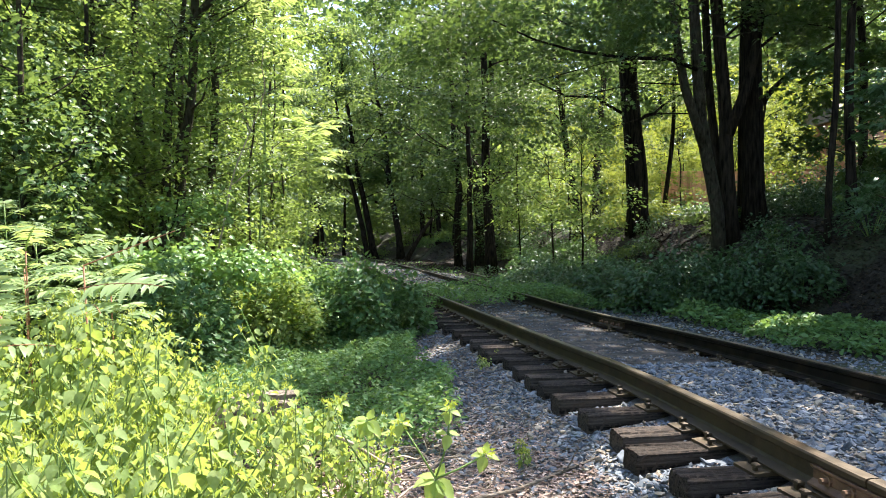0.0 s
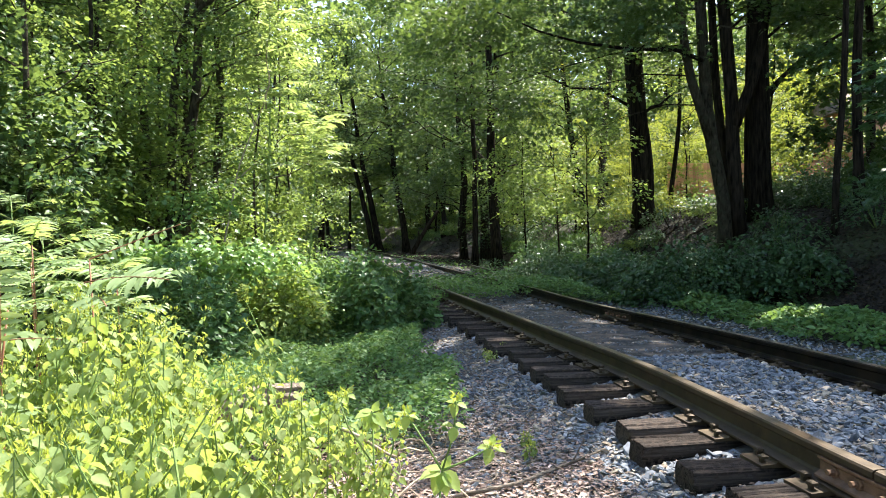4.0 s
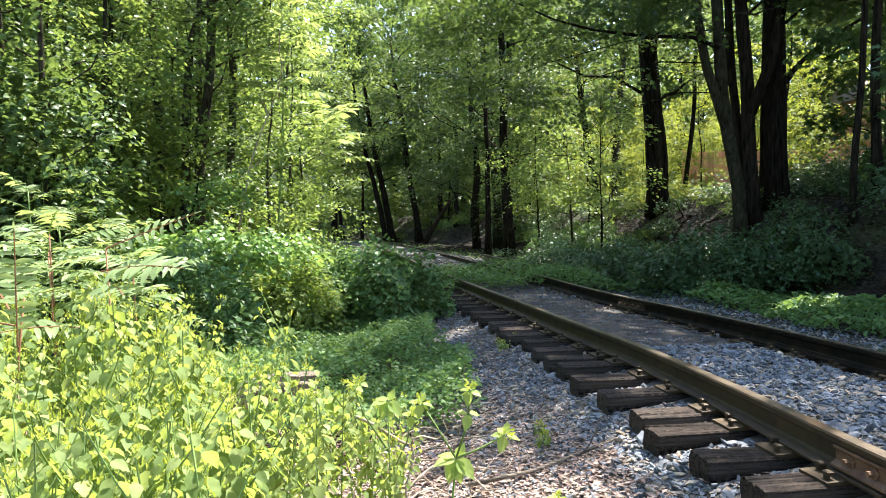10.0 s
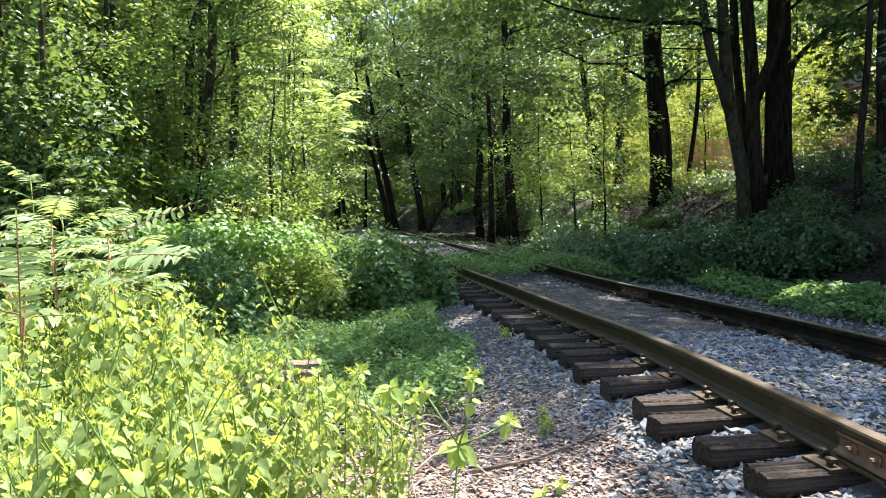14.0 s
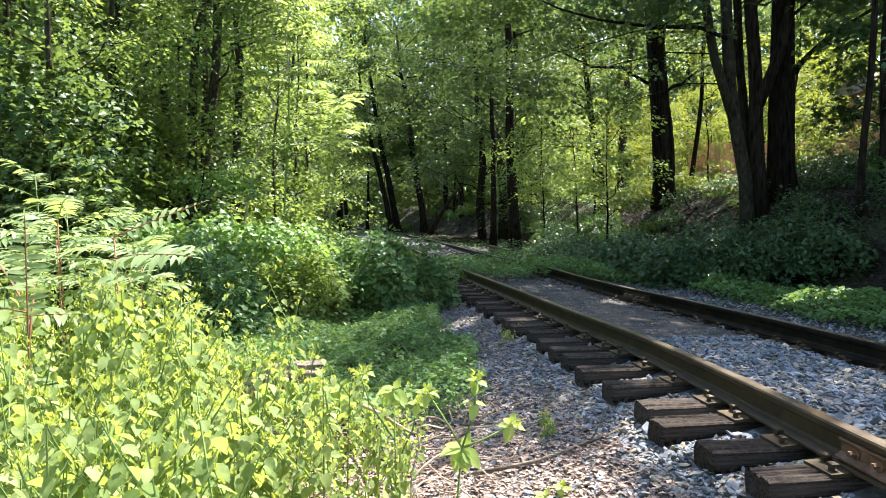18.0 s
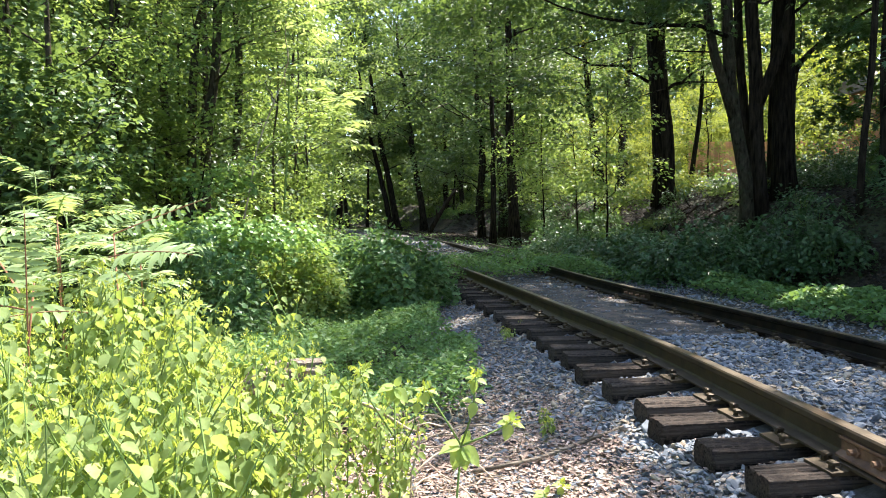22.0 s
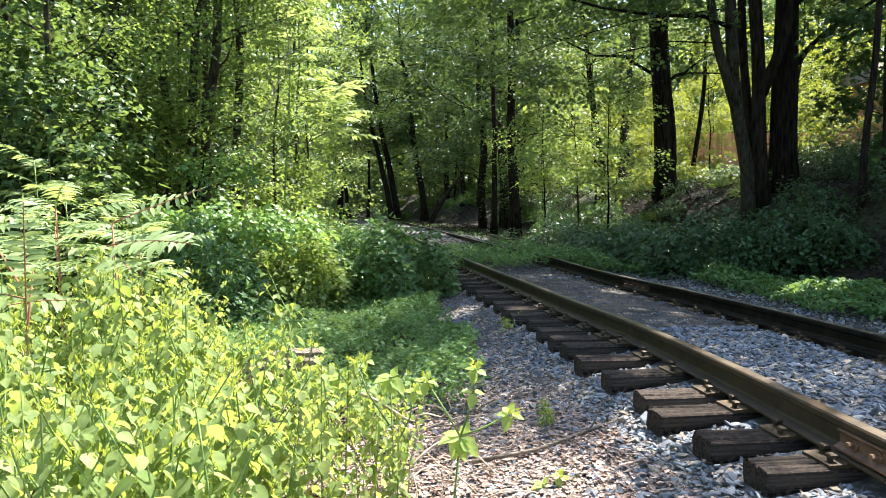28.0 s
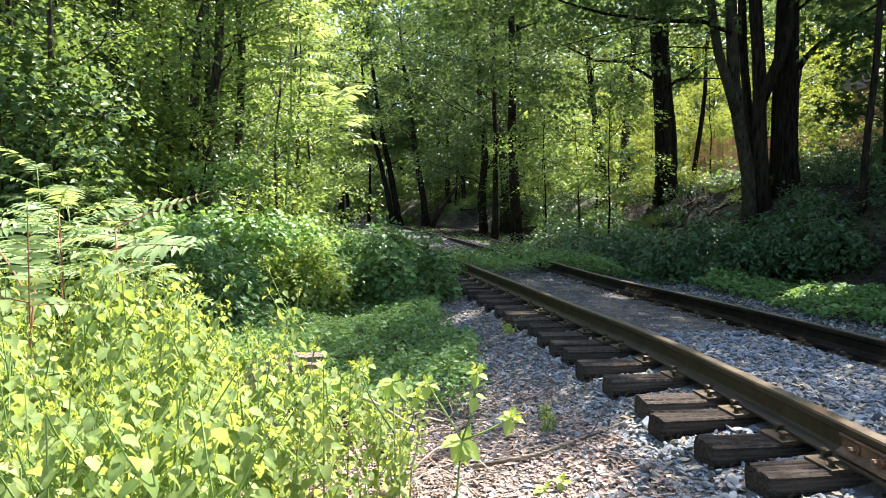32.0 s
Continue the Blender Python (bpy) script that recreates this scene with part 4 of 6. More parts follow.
tree("maple_sapling", 6.05, 8.9, 3.4, 0.025, "dark broad-leaved maple sapling by the bank", (0.0, 0), (1.5, 3.6, 0.95), 60, 18, 0.15, LEAF_SHADED, BARK, LOBED, 0.4, 8, 16)
tree("maple_sapling", 8.2, 13.6, 5.0, 0.035, "dark broad-leaved maple sapling by the bank", (0.0, 0), (0.9, 5.4, 1.25), 130, 20, 0.16, LEAF_TREE, BARK, LOBED, 0.5, 10, 19, (-0.4, 0))
for i, (x, y, h, lf) in enumerate(((4.3, 19.5, 4.2, LEAF_BRIGHT), (5.0, 25.0, 6.0, LEAF_YARD), (3.7, 29.0, 6.5, LEAF_BRIGHT), (3.0, 23.0, 4.6, LEAF_BRIGHT), (3.9, 21.6, 3.8, LEAF_BRIGHT), (2.3, 26.5, 5.0, LEAF_BRIGHT))):
    tree("young_tree", x, y, h, 0.035, "young leafy maple on the bank slope", (-0.03, 0), (1.7, h + 0.8, 1.6), 85, 30, 0.115, lf, BARK, KITE, 0.55, 8, 150 + i, group="young maples on the slope")
# the ones farther along the curve
MID = [(2.3, 31, 13, 0.24, -0.07, BARK_PALE), (3.05, 33, 13, 0.26, -0.03, BARK), (4.2, 36, 12, 0.24, -0.02, BARK), (-1.9, 47, 14, 0.24, -0.16, BARK), (-4.0, 47, 14, 0.2, -0.2, BARK), (-3.7, 47.4, 14, 0.24, -0.14, BARK),
       (-0.6, 50, 14, 0.2, 0.0, BARK), (0.6, 46, 13, 0.17, 0.0, BARK), (1.6, 42, 13, 0.2, 0.01, BARK), (-7.8, 52, 12, 0.14, -0.09, BARK), (-8.45, 52.5, 12, 0.16, -0.08, BARK), (-6.7, 55, 12, 0.13, 0.0, BARK), (-9.5, 60, 12, 0.17, -0.02, BARK)]
for i, (x, y, h, r, ln, bk) in enumerate(MID):
    tree("wood_tree", x, y, h, r, "dark straight forest tree beyond the curve", (ln, 0), (5.2 if y > 44 else 3.0, h + 2, 3.8), 250, 44, 0.17, LEAF_TREE if i % 2 else LEAF_FAR, bk, KITE, 0.85, 14, 20 + i, group="trees beyond the curve")

# ---- the thicket on the near side ----
tree("thicket_tree", -4.35, 12.6, 11, 0.1, "curved dark tree inside the thicket", (0.06, 0), (3.2, 12, 2.4), 190, 34, 0.13, LEAF_FAR, BARK_PALE, KITE, 0.55, 16, 41, group="thicket trees", fine=0.72, path=[(-4.48, 12.6, 0.6), (-4.45, 12.6, 1.69), (-4.4, 12.6, 2.4), (-4.29, 12.6, 3.2), (-4.22, 12.6, 4.09), (-4.19, 12.6, 4.69)])
tree("thicket_tree", -4.9, 13.6, 12, 0.07, "dark slim tree inside the thicket", (0.03, 0), (2.0, 12, 2.4), 150, 34, 0.13, LEAF_FAR, BARK_PALE, KITE, 0.55, 16, 42, group="thicket trees", fine=0.72)
tree("thicket_tree", -6.2, 13.2, 11, 0.08, "dark slim tree inside the thicket", (0.0, 0), (1.4, 12, 2.6), 160, 34, 0.13, LEAF_TREE, BARK_PALE, KITE, 0.55, 14, 43, group="thicket trees", fine=0.72, path=[(-5.26, 13.0, 0.8), (-5.28, 13.0, 1.82), (-5.3, 13.0, 2.76), (-5.38, 13.0, 3.17), (-5.4, 13.0, 4.6)])
tree("thicket_tree", -5.6, 11.4, 9, 0.06, "slim tree inside the thicket", (0.02, 0), (0.6, 10, 2.0), 130, 34, 0.13, LEAF_BRIGHT, BARK_PALE, KITE, 0.5, 14, 44, group="thicket trees", fine=0.72)
tree("thicket_tree", -4.3, 7.6, 6, 0.05, "broad-leaved understory tree at the thicket edge", (0.0, 0), (0.3, 5.6, 1.3), 140, 28, 0.105, LEAF_FAR, BARK_PALE, OVATE, 0.42, 18, 45, group="thicket trees", fine=0.72)
tree("thicket_tree", -5.3, 8.6, 7, 0.06, "broad-leaved understory tree at the thicket edge", (0.0, 0), (0.3, 7, 1.6), 170, 30, 0.105, LEAF_BRIGHT, BARK_PALE, OVATE, 0.45, 18, 46, group="thicket trees", fine=0.72)
tree("thicket_tree", -5.3, 10.7, 7, 0.06, "layered understory tree at the thicket edge", (0.03, 0), (0.4, 7.5, 1.7), 120, 32, 0.125, LEAF_BRIGHT, BARK_PALE, KITE, 0.42, 10, 47, group="thicket trees", fine=0.72)
tree("thicket_tree", -3.7, 14.2, 8, 0.028, "young green tree at the thicket edge", (0.04, 0), (0.5, 8.5, 1.7), 110, 32, 0.119, LEAF_BRIGHT, BARK_PALE, KITE, 0.42, 16, 48, group="thicket trees", fine=0.72)
tree("thicket_tree", -4.0, 17.2, 9, 0.03, "young green tree at the thicket edge", (0.03, 0), (0.5, 10, 2.0), 130, 32, 0.125, LEAF_BRIGHT, BARK_PALE, KITE, 0.47, 16, 49, group="thicket trees", fine=0.72)
tree("thicket_tree", -4.4, 20.5, 10, 0.035, "young green tree at the thicket edge", (0.03, 0), (0.5, 12, 2.4), 140, 32, 0.138, LEAF_BRIGHT, BARK_PALE, KITE, 0.51, 16, 50, group="thicket trees", fine=0.72)
tree("thicket_tree", -6.0, 25.5, 11, 0.09, "young green tree at the thicket edge", (0.03, 0), (0.6, 13, 2.6), 140, 32, 0.150, LEAF_BRIGHT, BARK_PALE, KITE, 0.55, 16, 51, group="thicket trees", fine=0.72)
tree("thicket_tree", -8.0, 31.0, 12, 0.1, "young green tree at the thicket edge", (0.03, 0), (0.6, 13, 2.8), 140, 38, 0.14, LEAF_BRIGHT, BARK_PALE, KITE, 0.7, 16, 52, group="thicket trees", fine=0.72)
# two trees added for their unseen crowns, which darken the thicket
tree("thicket_tree", -4.7, 15.4, 15, 0.1, "tall tree added so that its unseen crown shades the thicket", (0.0, 0), (7.0, 16, 2.4), 55, 45, 0.12, LEAF_TREE, BARK_PALE, KITE, 0.8, 10, 56, group="thicket trees", fine=0.72)
tree("thicket_tree", -7.0, 14.8, 15, 0.1, "tall tree added so that its unseen crown shades the thicket", (0.0, 0), (7.0, 16, 2.6), 55, 45, 0.12, LEAF_TREE, BARK_PALE, KITE, 0.8, 10, 57, group="thicket trees", fine=0.72)
# added to shade the weeds; its crown stays above the view
tree("thicket_tree", -4.7, 12.4, 9, 0.09, "slim arching tree added so that its unseen crown shades the weeds", (0, 0), (6.3, 7.7, 1.7), 180, 44, 0.12, LEAF_TREE, BARK_PALE, KITE, 0.75, 12, 59, group="thicket trees", path=[(-4.7, 12.4, 0.6), (-4.5, 12.4, 4.6), (-2.6, 11.4, 5.6), (-0.9, 10.4, 6.6), (-0.3, 10.0, 7.2)])
tree("thicket_tree", -3.3, 11.3, 3.8, 0.02, "thin pale sapling at the thicket edge", (0.06, 0), (2.6, 5.0, 0.6), 22, 26, 0.08, LEAF_BRIGHT, TWIG, KITE, 0.35, 6, 53, path=[(-3.5, 11.3, 0.2), (-3.4, 11.3, 0.95), (-3.29, 11.3, 1.14), (-3.23, 11.3, 1.52), (-3.19, 11.3, 1.88), (-3.06, 11.3, 2.22)])
tree("understory_tree", -4.3, 10.6, 2.4, 0.03, "pale layered understory tree catching the sun", (0.25, 0), (2.02, 2.2, 0.62), 26, 26, 0.08, LEAF_VERGE, BARK, OVATE, 0.3, 6, 58, (0.5, 0))
for i, (x, y) in enumerate(((-3.05, 8.5), (-2.6, 8.7), (-2.3, 9.3), (-3.3, 8.0))):
    tree("understory_tree", x, y, 1.42, 0.012, "pale low shrub spreading its leaves in the sun", (0.02, 0), (1.15, 1.4, 0.6), 30, 24, 0.085, LEAF_VERGE, STEM, OVATE, 0.26, 6, 62 + i, group="pale shrubs")
tree("grape_vine", -4.3, 7.7, 2.9, 0.02, "broad-leaved green vine hanging over the thicket edge", (0.0, 0), (0.9, 3.1, 0.65), 60, 22, 0.13, LEAF_TREE, BARK, LOBED, 0.4, 8, 54)
tree("grape_vine", -5.2, 8.0, 3.2, 0.02, "broad-leaved green vine hanging over the thicket edge", (0.0, 0), (1.2, 3.6, 0.8), 60, 22, 0.14, LEAF_FAR, BARK, LOBED, 0.4, 8, 55)


# ---- the woods behind: a few kinds of tree, set out over the plan ----
def wood_kind(seed, height, radius, crown, sprays, per, leaf, leaves, spray):
    return tree("wood_tree", 0, -60 - seed, height, radius, "dense green broadleaf tree deep in the woods", (0, 0), crown, sprays, per, leaf, leaves, BARK, KITE, spray, 7, seed, base=0.0, group="woods")


KINDS = [wood_kind(70, 15, 0.19, (3.6, 17, 3.6), 140, 28, 0.28, LEAF_FAR, 1.1), wood_kind(71, 14, 0.16, (2.4, 15, 3.2), 140, 28, 0.27, LEAF_TREE, 1.05), wood_kind(72, 9, 0.07, (0.3, 10, 2.8), 140, 30, 0.23, LEAF_FAR, 0.9),
         wood_kind(73, 5, 0.04, (0.1, 5.5, 2.1), 90, 40, 0.17, LEAF_BRIGHT, 0.75), wood_kind(74, 16, 0.2, (4, 18, 3.8), 140, 28, 0.28, LEAF_TREE, 1.1),
         wood_kind(75, 7, 0.05, (0.6, 8, 2.4), 100, 40, 0.17, LEAF_YARD, 0.8)]
spots = []
for gxi in np.arange(-44, 50, 5.0):
    for gyi in np.arange(17, 88, 6.0):
        spots.append((gxi + rng.uniform(-1.9, 1.9), gyi + rng.uniform(-2.0, 2.0)))
spots = np.array(spots)
ws, wu = line_of(spots[:, 0], spots[:, 1])
clear_r = np.interp(ws, [20, 34, 50], [9.5, 8.5, 5.0])
keep_spot = ((wu < np.interp(ws, [17, 30, 45], [-6.5, -7.5, -4.5])) | (wu > clear_r)) & (np.abs(spots[:, 0]) < 0.68 * spots[:, 1] + 4)
used = 0
for (x, y), s, u in zip(spots[keep_spot], ws[keep_spot], wu[keep_spot]):
    edge = (u < 0 and u > -12) or (u > 0 and y > 26 and u < 16)
    kind = KINDS[int(rng.choice([0, 1, 2, 3, 4], p=[0.06, 0.1, 0.44, 0.34, 0.06] if edge else [0.16, 0.16, 0.34, 0.18, 0.16]))]
    if y > 58 and rng.uniform() < 0.75:
        continue
    grown = float(rng.uniform(0.85, 1.2))
    if x > 4.5 and y < 47 and x < 0.62 * y + 4:
        if rng.uniform() < 0.25 or x < 6.8:
            continue
        kind, grown = KINDS[5], float(rng.uniform(0.6, 1.05))
    z = float(ground_z(np.array([x]), np.array([y]))[0])
    m = pose(x, y, z - 0.15, 0, 0, float(rng.uniform(0, 360))) @ Matrix.Scale(grown, 4)
    if used < len(KINDS) and kind.location.y < -50:
        kind.matrix_basis = m
        used += 1
    else:
        copy_thing(kind, m)
for kind in KINDS:
    if kind.location.y < -50:
        kind.matrix_basis = pose(-20, 40, 1.0)
# unseen trees beside and behind the camera, added to hold back skylight
for x, y in ((-9, -7), (-3, -11), (11, -4), (-14, 1), (13, 4), (15, 10), (-12, 8), (-11, 13), (12, 17), (-6, -4), (6, -5), (-9, -1), (9, -8), (-6, -13), (-17, -6), (16, -3), (13.5, 18.5)):
    copy_thing(KINDS[int(rng.integers(0, 2))], pose(x, y, float(ground_z(np.array([x]), np.array([y]))[0]) - 0.1, 0, 0, float(rng.uniform(0, 360))))

for x, y, k, sc in ((-5.2, 15.5, 3, 0.9), (-4.9, 16.9, 3, 0.7), (-5.8, 24, 3, 0.9), (-6.4, 28.6, 3, 1.0), (-6.8, 19, 3, 1.0), (-6.6, 16.5, 2, 0.8), (-5.0, 22.5, 3, 1.1), (-6.8, 21.5, 2, 0.9), (-7.2, 27.5, 3, 1.2), (-8.6, 25, 2, 1.0), (-9.3, 33, 3, 1.3), (-10, 38, 2, 1.1), (-7.4, 11.5, 1, 0.6), (-9.2, 19.5, 1, 0.8), (-10.5, 16.5, 1, 0.8), (-11.5, 21, 1, 0.9), (-10.2, 27.5, 1, 1.0), (-9.4, 12.5, 1, 0.7), (-12.5, 31, 1, 1.0), (-8.2, 14.5, 2, 0.8), (-6.6, 9.4, 3, 0.9), (-11.5, 43, 3, 1.4), (-12.5, 48, 2, 1.2), (-6.2, 12.0, 3, 0.8), (-4.9, 11.6, 3, 0.6)):
    copy_thing(KINDS[k], pose(x, y, float(ground_z(np.array([x]), np.array([y]))[0]) - 0.1, 0, 0, float(rng.uniform(0, 360))) @ Matrix.Scale(sc, 4))

# far woods that close the view
fw = np.stack([rng.uniform(-85, 85, 50000), rng.uniform(84, 110, 50000)], -1)
fz = ground_z(fw[:, 0], fw[:, 1]) + 36 * rng.uniform(0, 1, len(fw)) ** 1.1
v_, f_ = scatter(KITE, frames(rng.normal(0, 1, (len(fw), 3)), rng.normal(0, 0.7, (len(fw), 3)) + [0, 0, 1]), np.stack([fw[:, 0], fw[:, 1], fz], -1), rng.uniform(0.7, 1.7, len(fw)))
tagged(part("far_woods", mesh_of("far_woods", v_, f_, LEAF_FAR)), "distant green wall of woodland", "woods", kind="stuff")
fw = np.stack([rng.uniform(-55, 55, 26000), rng.uniform(62, 84, 26000)], -1)
fz = ground_z(fw[:, 0], fw[:, 1]) + 8 * rng.uniform(0, 1, len(fw))
v_, f_ = scatter(KITE, frames(rng.normal(0, 1, (len(fw), 3)), rng.normal(0, 0.7, (len(fw), 3)) + [0, 0, 1]), np.stack([fw[:, 0], fw[:, 1], fz], -1), rng.uniform(0.35, 0.9, len(fw)))
tagged(part("far_woods", mesh_of("far_woods", v_, f_, LEAF_TREE)), "distant dark undergrowth of the woodland", "woods", kind="stuff")

# ---- bushes along the track ----
bush("dark_bush", -0.75, 9.9, 0.8, 0.75, 1.12, "dark green leafy bush beside the ballast", 3600, 0.085, LEAF_BUSH, OVATE, 1)
bush("dark_bush", -1.55, 10.6, 0.8, 0.7, 1.1, "dark green leafy bush beside the ballast", 3000, 0.085, LEAF_BUSH, OVATE, 2)
# leaf tones stand in for light: darker on shaded bushes, paler on sunlit ones
for i, (x, y, rx, h) in enumerate(((-2.6, 10.8, 1.0, 1.3), (-3.4, 9.6, 0.9, 1.45), (-2.85, 8.5, 0.75, 0.95), (-3.1, 13, 1.1, 1.25), (-1.9, 13.5, 0.9, 0.95), (-2.9, 7.3, 0.8, 1.25), (-1.2, 12.6, 0.8, 0.85), (-3.9, 12, 1.0, 1.4), (-2.6, 16, 1.2, 1.1), (-3.6, 19, 1.3, 1.2), (-4.2, 8.0, 0.9, 1.3), (-2.0, 9.3, 0.55, 0.85), (-2.25, 10.0, 0.6, 1.0))):
    bush("green_bush", x, y, rx, rx * 0.9, h, "dark green nettle-like bush in shade" if i in (1, 2, 5, 10) else "pale green weedy bush in dappled sun", 2300, 0.08, LEAF_BUSH if i in (1, 2, 5, 10) else LEAF_HERB if i in (0, 7, 11, 12) else LEAF_VERGE, KITE, 10 + i, "weedy bushes")
# leaf colour carries the shade of the bank here
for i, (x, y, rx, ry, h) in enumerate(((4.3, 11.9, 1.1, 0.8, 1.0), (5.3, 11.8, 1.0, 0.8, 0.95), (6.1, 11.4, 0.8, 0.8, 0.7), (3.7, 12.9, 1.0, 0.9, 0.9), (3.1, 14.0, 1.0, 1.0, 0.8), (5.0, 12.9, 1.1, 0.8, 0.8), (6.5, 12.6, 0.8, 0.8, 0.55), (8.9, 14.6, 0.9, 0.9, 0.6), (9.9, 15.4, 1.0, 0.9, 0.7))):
    bush("shaded_bush", x, y, rx, ry, h, "dark green broad-leaved bush in shade by the rail", 3600 if i < 6 else 1000, 0.078, LEAF_SHADED, OVATE, 30 + i, "shaded bushes")
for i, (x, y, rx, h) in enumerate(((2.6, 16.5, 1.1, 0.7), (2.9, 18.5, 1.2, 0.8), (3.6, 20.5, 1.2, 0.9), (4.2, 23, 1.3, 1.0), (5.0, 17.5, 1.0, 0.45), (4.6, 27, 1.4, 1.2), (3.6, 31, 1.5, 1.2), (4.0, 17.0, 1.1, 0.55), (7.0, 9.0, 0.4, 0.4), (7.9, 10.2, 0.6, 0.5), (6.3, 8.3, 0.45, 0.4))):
    bush("bank_bush", x, y, rx, rx, h, "low green brush growing on the leafy bank", 1900, 0.085, LEAF_SHADED, KITE, 50 + i, "brush on the bank")


for i, s in enumerate((19.5, 21.5, 23.5, 25.5, 27.5, 29.5, 31.5, 33.5, 43.0, 45.5, 48.0)):
    for u in (5.0 + 0.3 * (i % 3) + 0.04 * s,):
        x, y, _ = on_line(s, u)
        bush("bank_bush", float(x), float(y), 1.0, 1.0, 0.45 + 0.2 * (i % 2), "low green brush growing on the leafy bank", 1300, 0.11, LEAF_BUSH if i % 2 else LEAF_COVER, KITE, 80 + i, "brush on the bank")
# the last three stand out of view, added to block skylight on the bank
for x, y, k, sc in ((1.6, 43, 3, 0.8), (3.4, 41, 3, 0.7), (-1.8, 53, 3, 0.8), (0.3, 54, 2, 0.7), (2.6, 47, 3, 0.9), (5.2, 39, 3, 0.7), (-4.6, 54, 3, 0.8), (-5.8, 60, 2, 0.8), (5.9, 34, 5, 0.55), (5.6, 30, 5, 0.45), (8.0, 29, 5, 0.45), (7.6, 38, 5, 0.75), (9.2, 29.4, 5, 0.3), (11.2, 29.6, 5, 0.3), (18.6, 29.2, 2, 0.5), (9.6, 12.4, 3, 0.7), (10.4, 14.2, 3, 0.8), (9.0, 10.4, 3, 0.6)):
    copy_thing(KINDS[k], pose(x, y, float(ground_z(np.array([x]), np.array([y]))[0]) - 0.1, 0, 0, 40 * x) @ Matrix.Scale(sc, 4))
br = np.random.default_rng(21)
for i in range(16):
    x, y = float(br.uniform(4.2, 7.6)), float(br.uniform(14.6, 20.0))
    bush("slope_bush", x, y, float(br.uniform(0.3, 0.6)), float(br.uniform(0.3, 0.55)), float(br.uniform(0.25, 0.6)), "sparse dark weeds among dead leaves on the slope", 380, 0.075, LEAF_SHADED if i % 3 else LEAF_BRIGHT, KITE, 120 + i, "weeds on the slope")
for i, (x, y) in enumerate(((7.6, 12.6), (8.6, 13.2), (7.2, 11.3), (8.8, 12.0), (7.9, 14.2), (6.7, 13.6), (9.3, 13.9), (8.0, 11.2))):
    bush("slope_bush", x, y, 0.55, 0.5, 0.42 + 0.07 * (i % 4), "dark leafy brush on the shaded bank", 620, 0.07, LEAF_SHADED, KITE, 160 + i, "weeds on the slope")
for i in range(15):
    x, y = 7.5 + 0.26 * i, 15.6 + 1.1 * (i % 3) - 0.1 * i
    bush("slope_bush", x, y, 0.75, 0.6, 0.5 + 0.12 * (i % 4), "dark leafy brush along the shaded bank top", 900, 0.085, LEAF_SHADED, KITE, 200 + i, "weeds on the slope")
for i in range(9):
    x, y = float(br.uniform(5.0, 7.4)), float(br.uniform(21.5, 24.5))
    bush("sunlit_bush", x, y, float(br.uniform(0.4, 0.8)), 0.5, float(br.uniform(0.5, 1.1)), "sunlit yellow-green brush at the bank top", 520, 0.085, LEAF_YARD, KITE, 140 + i, "brush at the bank top")
# the sunny yard behind the fence, and tall trees that close it
yard = [(9.8 + 1.5 * i, 34 + (i * 5) % 9, 5, 0.7 + 0.045 * i) for i in range(9)] + [(6.6, 45, 5, 1.0)]
yard += [(8.2 + 4.2 * i, 50.5 - 0.4 * (i % 2), 2, 1.45) for i in range(6)] + [(10.5 + 5 * i, 56, i % 2, 1.2) for i in range(5)] + [(-1.5 + 2.9 * i, 62 - 3 * (i % 2), 1, 1.2) for i in range(4)]
for x, y, k, sc in yard:
    copy_thing(KINDS[k], pose(x, y, float(ground_z(np.array([x]), np.array([y]))[0]) - 0.1, 0, 0, 40 * x) @ Matrix.Scale(sc, 4))


# ---- low plants, uncountable ----
def region(n, x0, x1, y0, y1, test):
    p = np.stack([rng.uniform(x0, x1, n), rng.uniform(y0, y1, n)], -1)
    s, u = line_of(p[:, 0], p[:, 1])
    return p[test(p[:, 0], p[:, 1], s, u)]


edge = lambda x, y: 0.22 * lumps(x * 2.3, y * 2.1)
carpet("ground_cover", "fine low green weeds in shade beside the ballast", region(85000, -3.6, 0.6, 4.6, 12.5, lambda x, y, s, u: (u < -1.15 + edge(x, y) + 0.1 * np.maximum(0, s - 7)) & (u > -6)), 0.1, 0.36, 0.046, LEAF_COVER)
# the paler leaf puts sunlight into the tall weeds' colour
carpet("tall_weeds", "pale green weeds in dappled sun", region(26000, -6, 0.2, 9, 22, lambda x, y, s, u: (u < -1.3 + edge(x, y)) & (u > -7)), 0.35, 0.85, 0.07, LEAF_VERGE)
carpet("track_weeds", "green weeds growing over the rails", region(40000, -2, 4, 9, 18.5, lambda x, y, s, u: (s > np.where(u > 0.8, 11.5, np.where(u < -0.55, 10.1, np.where(u < 0.15, 11.6, 11.2))) + 0.8 * edge(x, y)) & (s < 14.6) & (u > -1.5) & (u < 3.6)), 0.2, 0.45, 0.06, LEAF_COVER)
carpet("track_weeds", "sparse weeds along the far track", region(9000, -12, 4, 16.5, 60, lambda x, y, s, u: (np.abs(u - 0.6) < 3.4) & ((u > 1.8) | (u < 0.4) | (s > 36))), 0.05, 0.22, 0.08, LEAF_COVER)
carpet("verge_weeds", "bright green low weeds beyond the gravel", region(60000, 2, 10, 5, 14, lambda x, y, s, u: (u > 3.15 + edge(x, y)) & (u < 5.1 + edge(x, y)) & ((s < 10.5) | (u > 3.5))), 0.06, 0.3, 0.07, LEAF_COVER, OVATE)
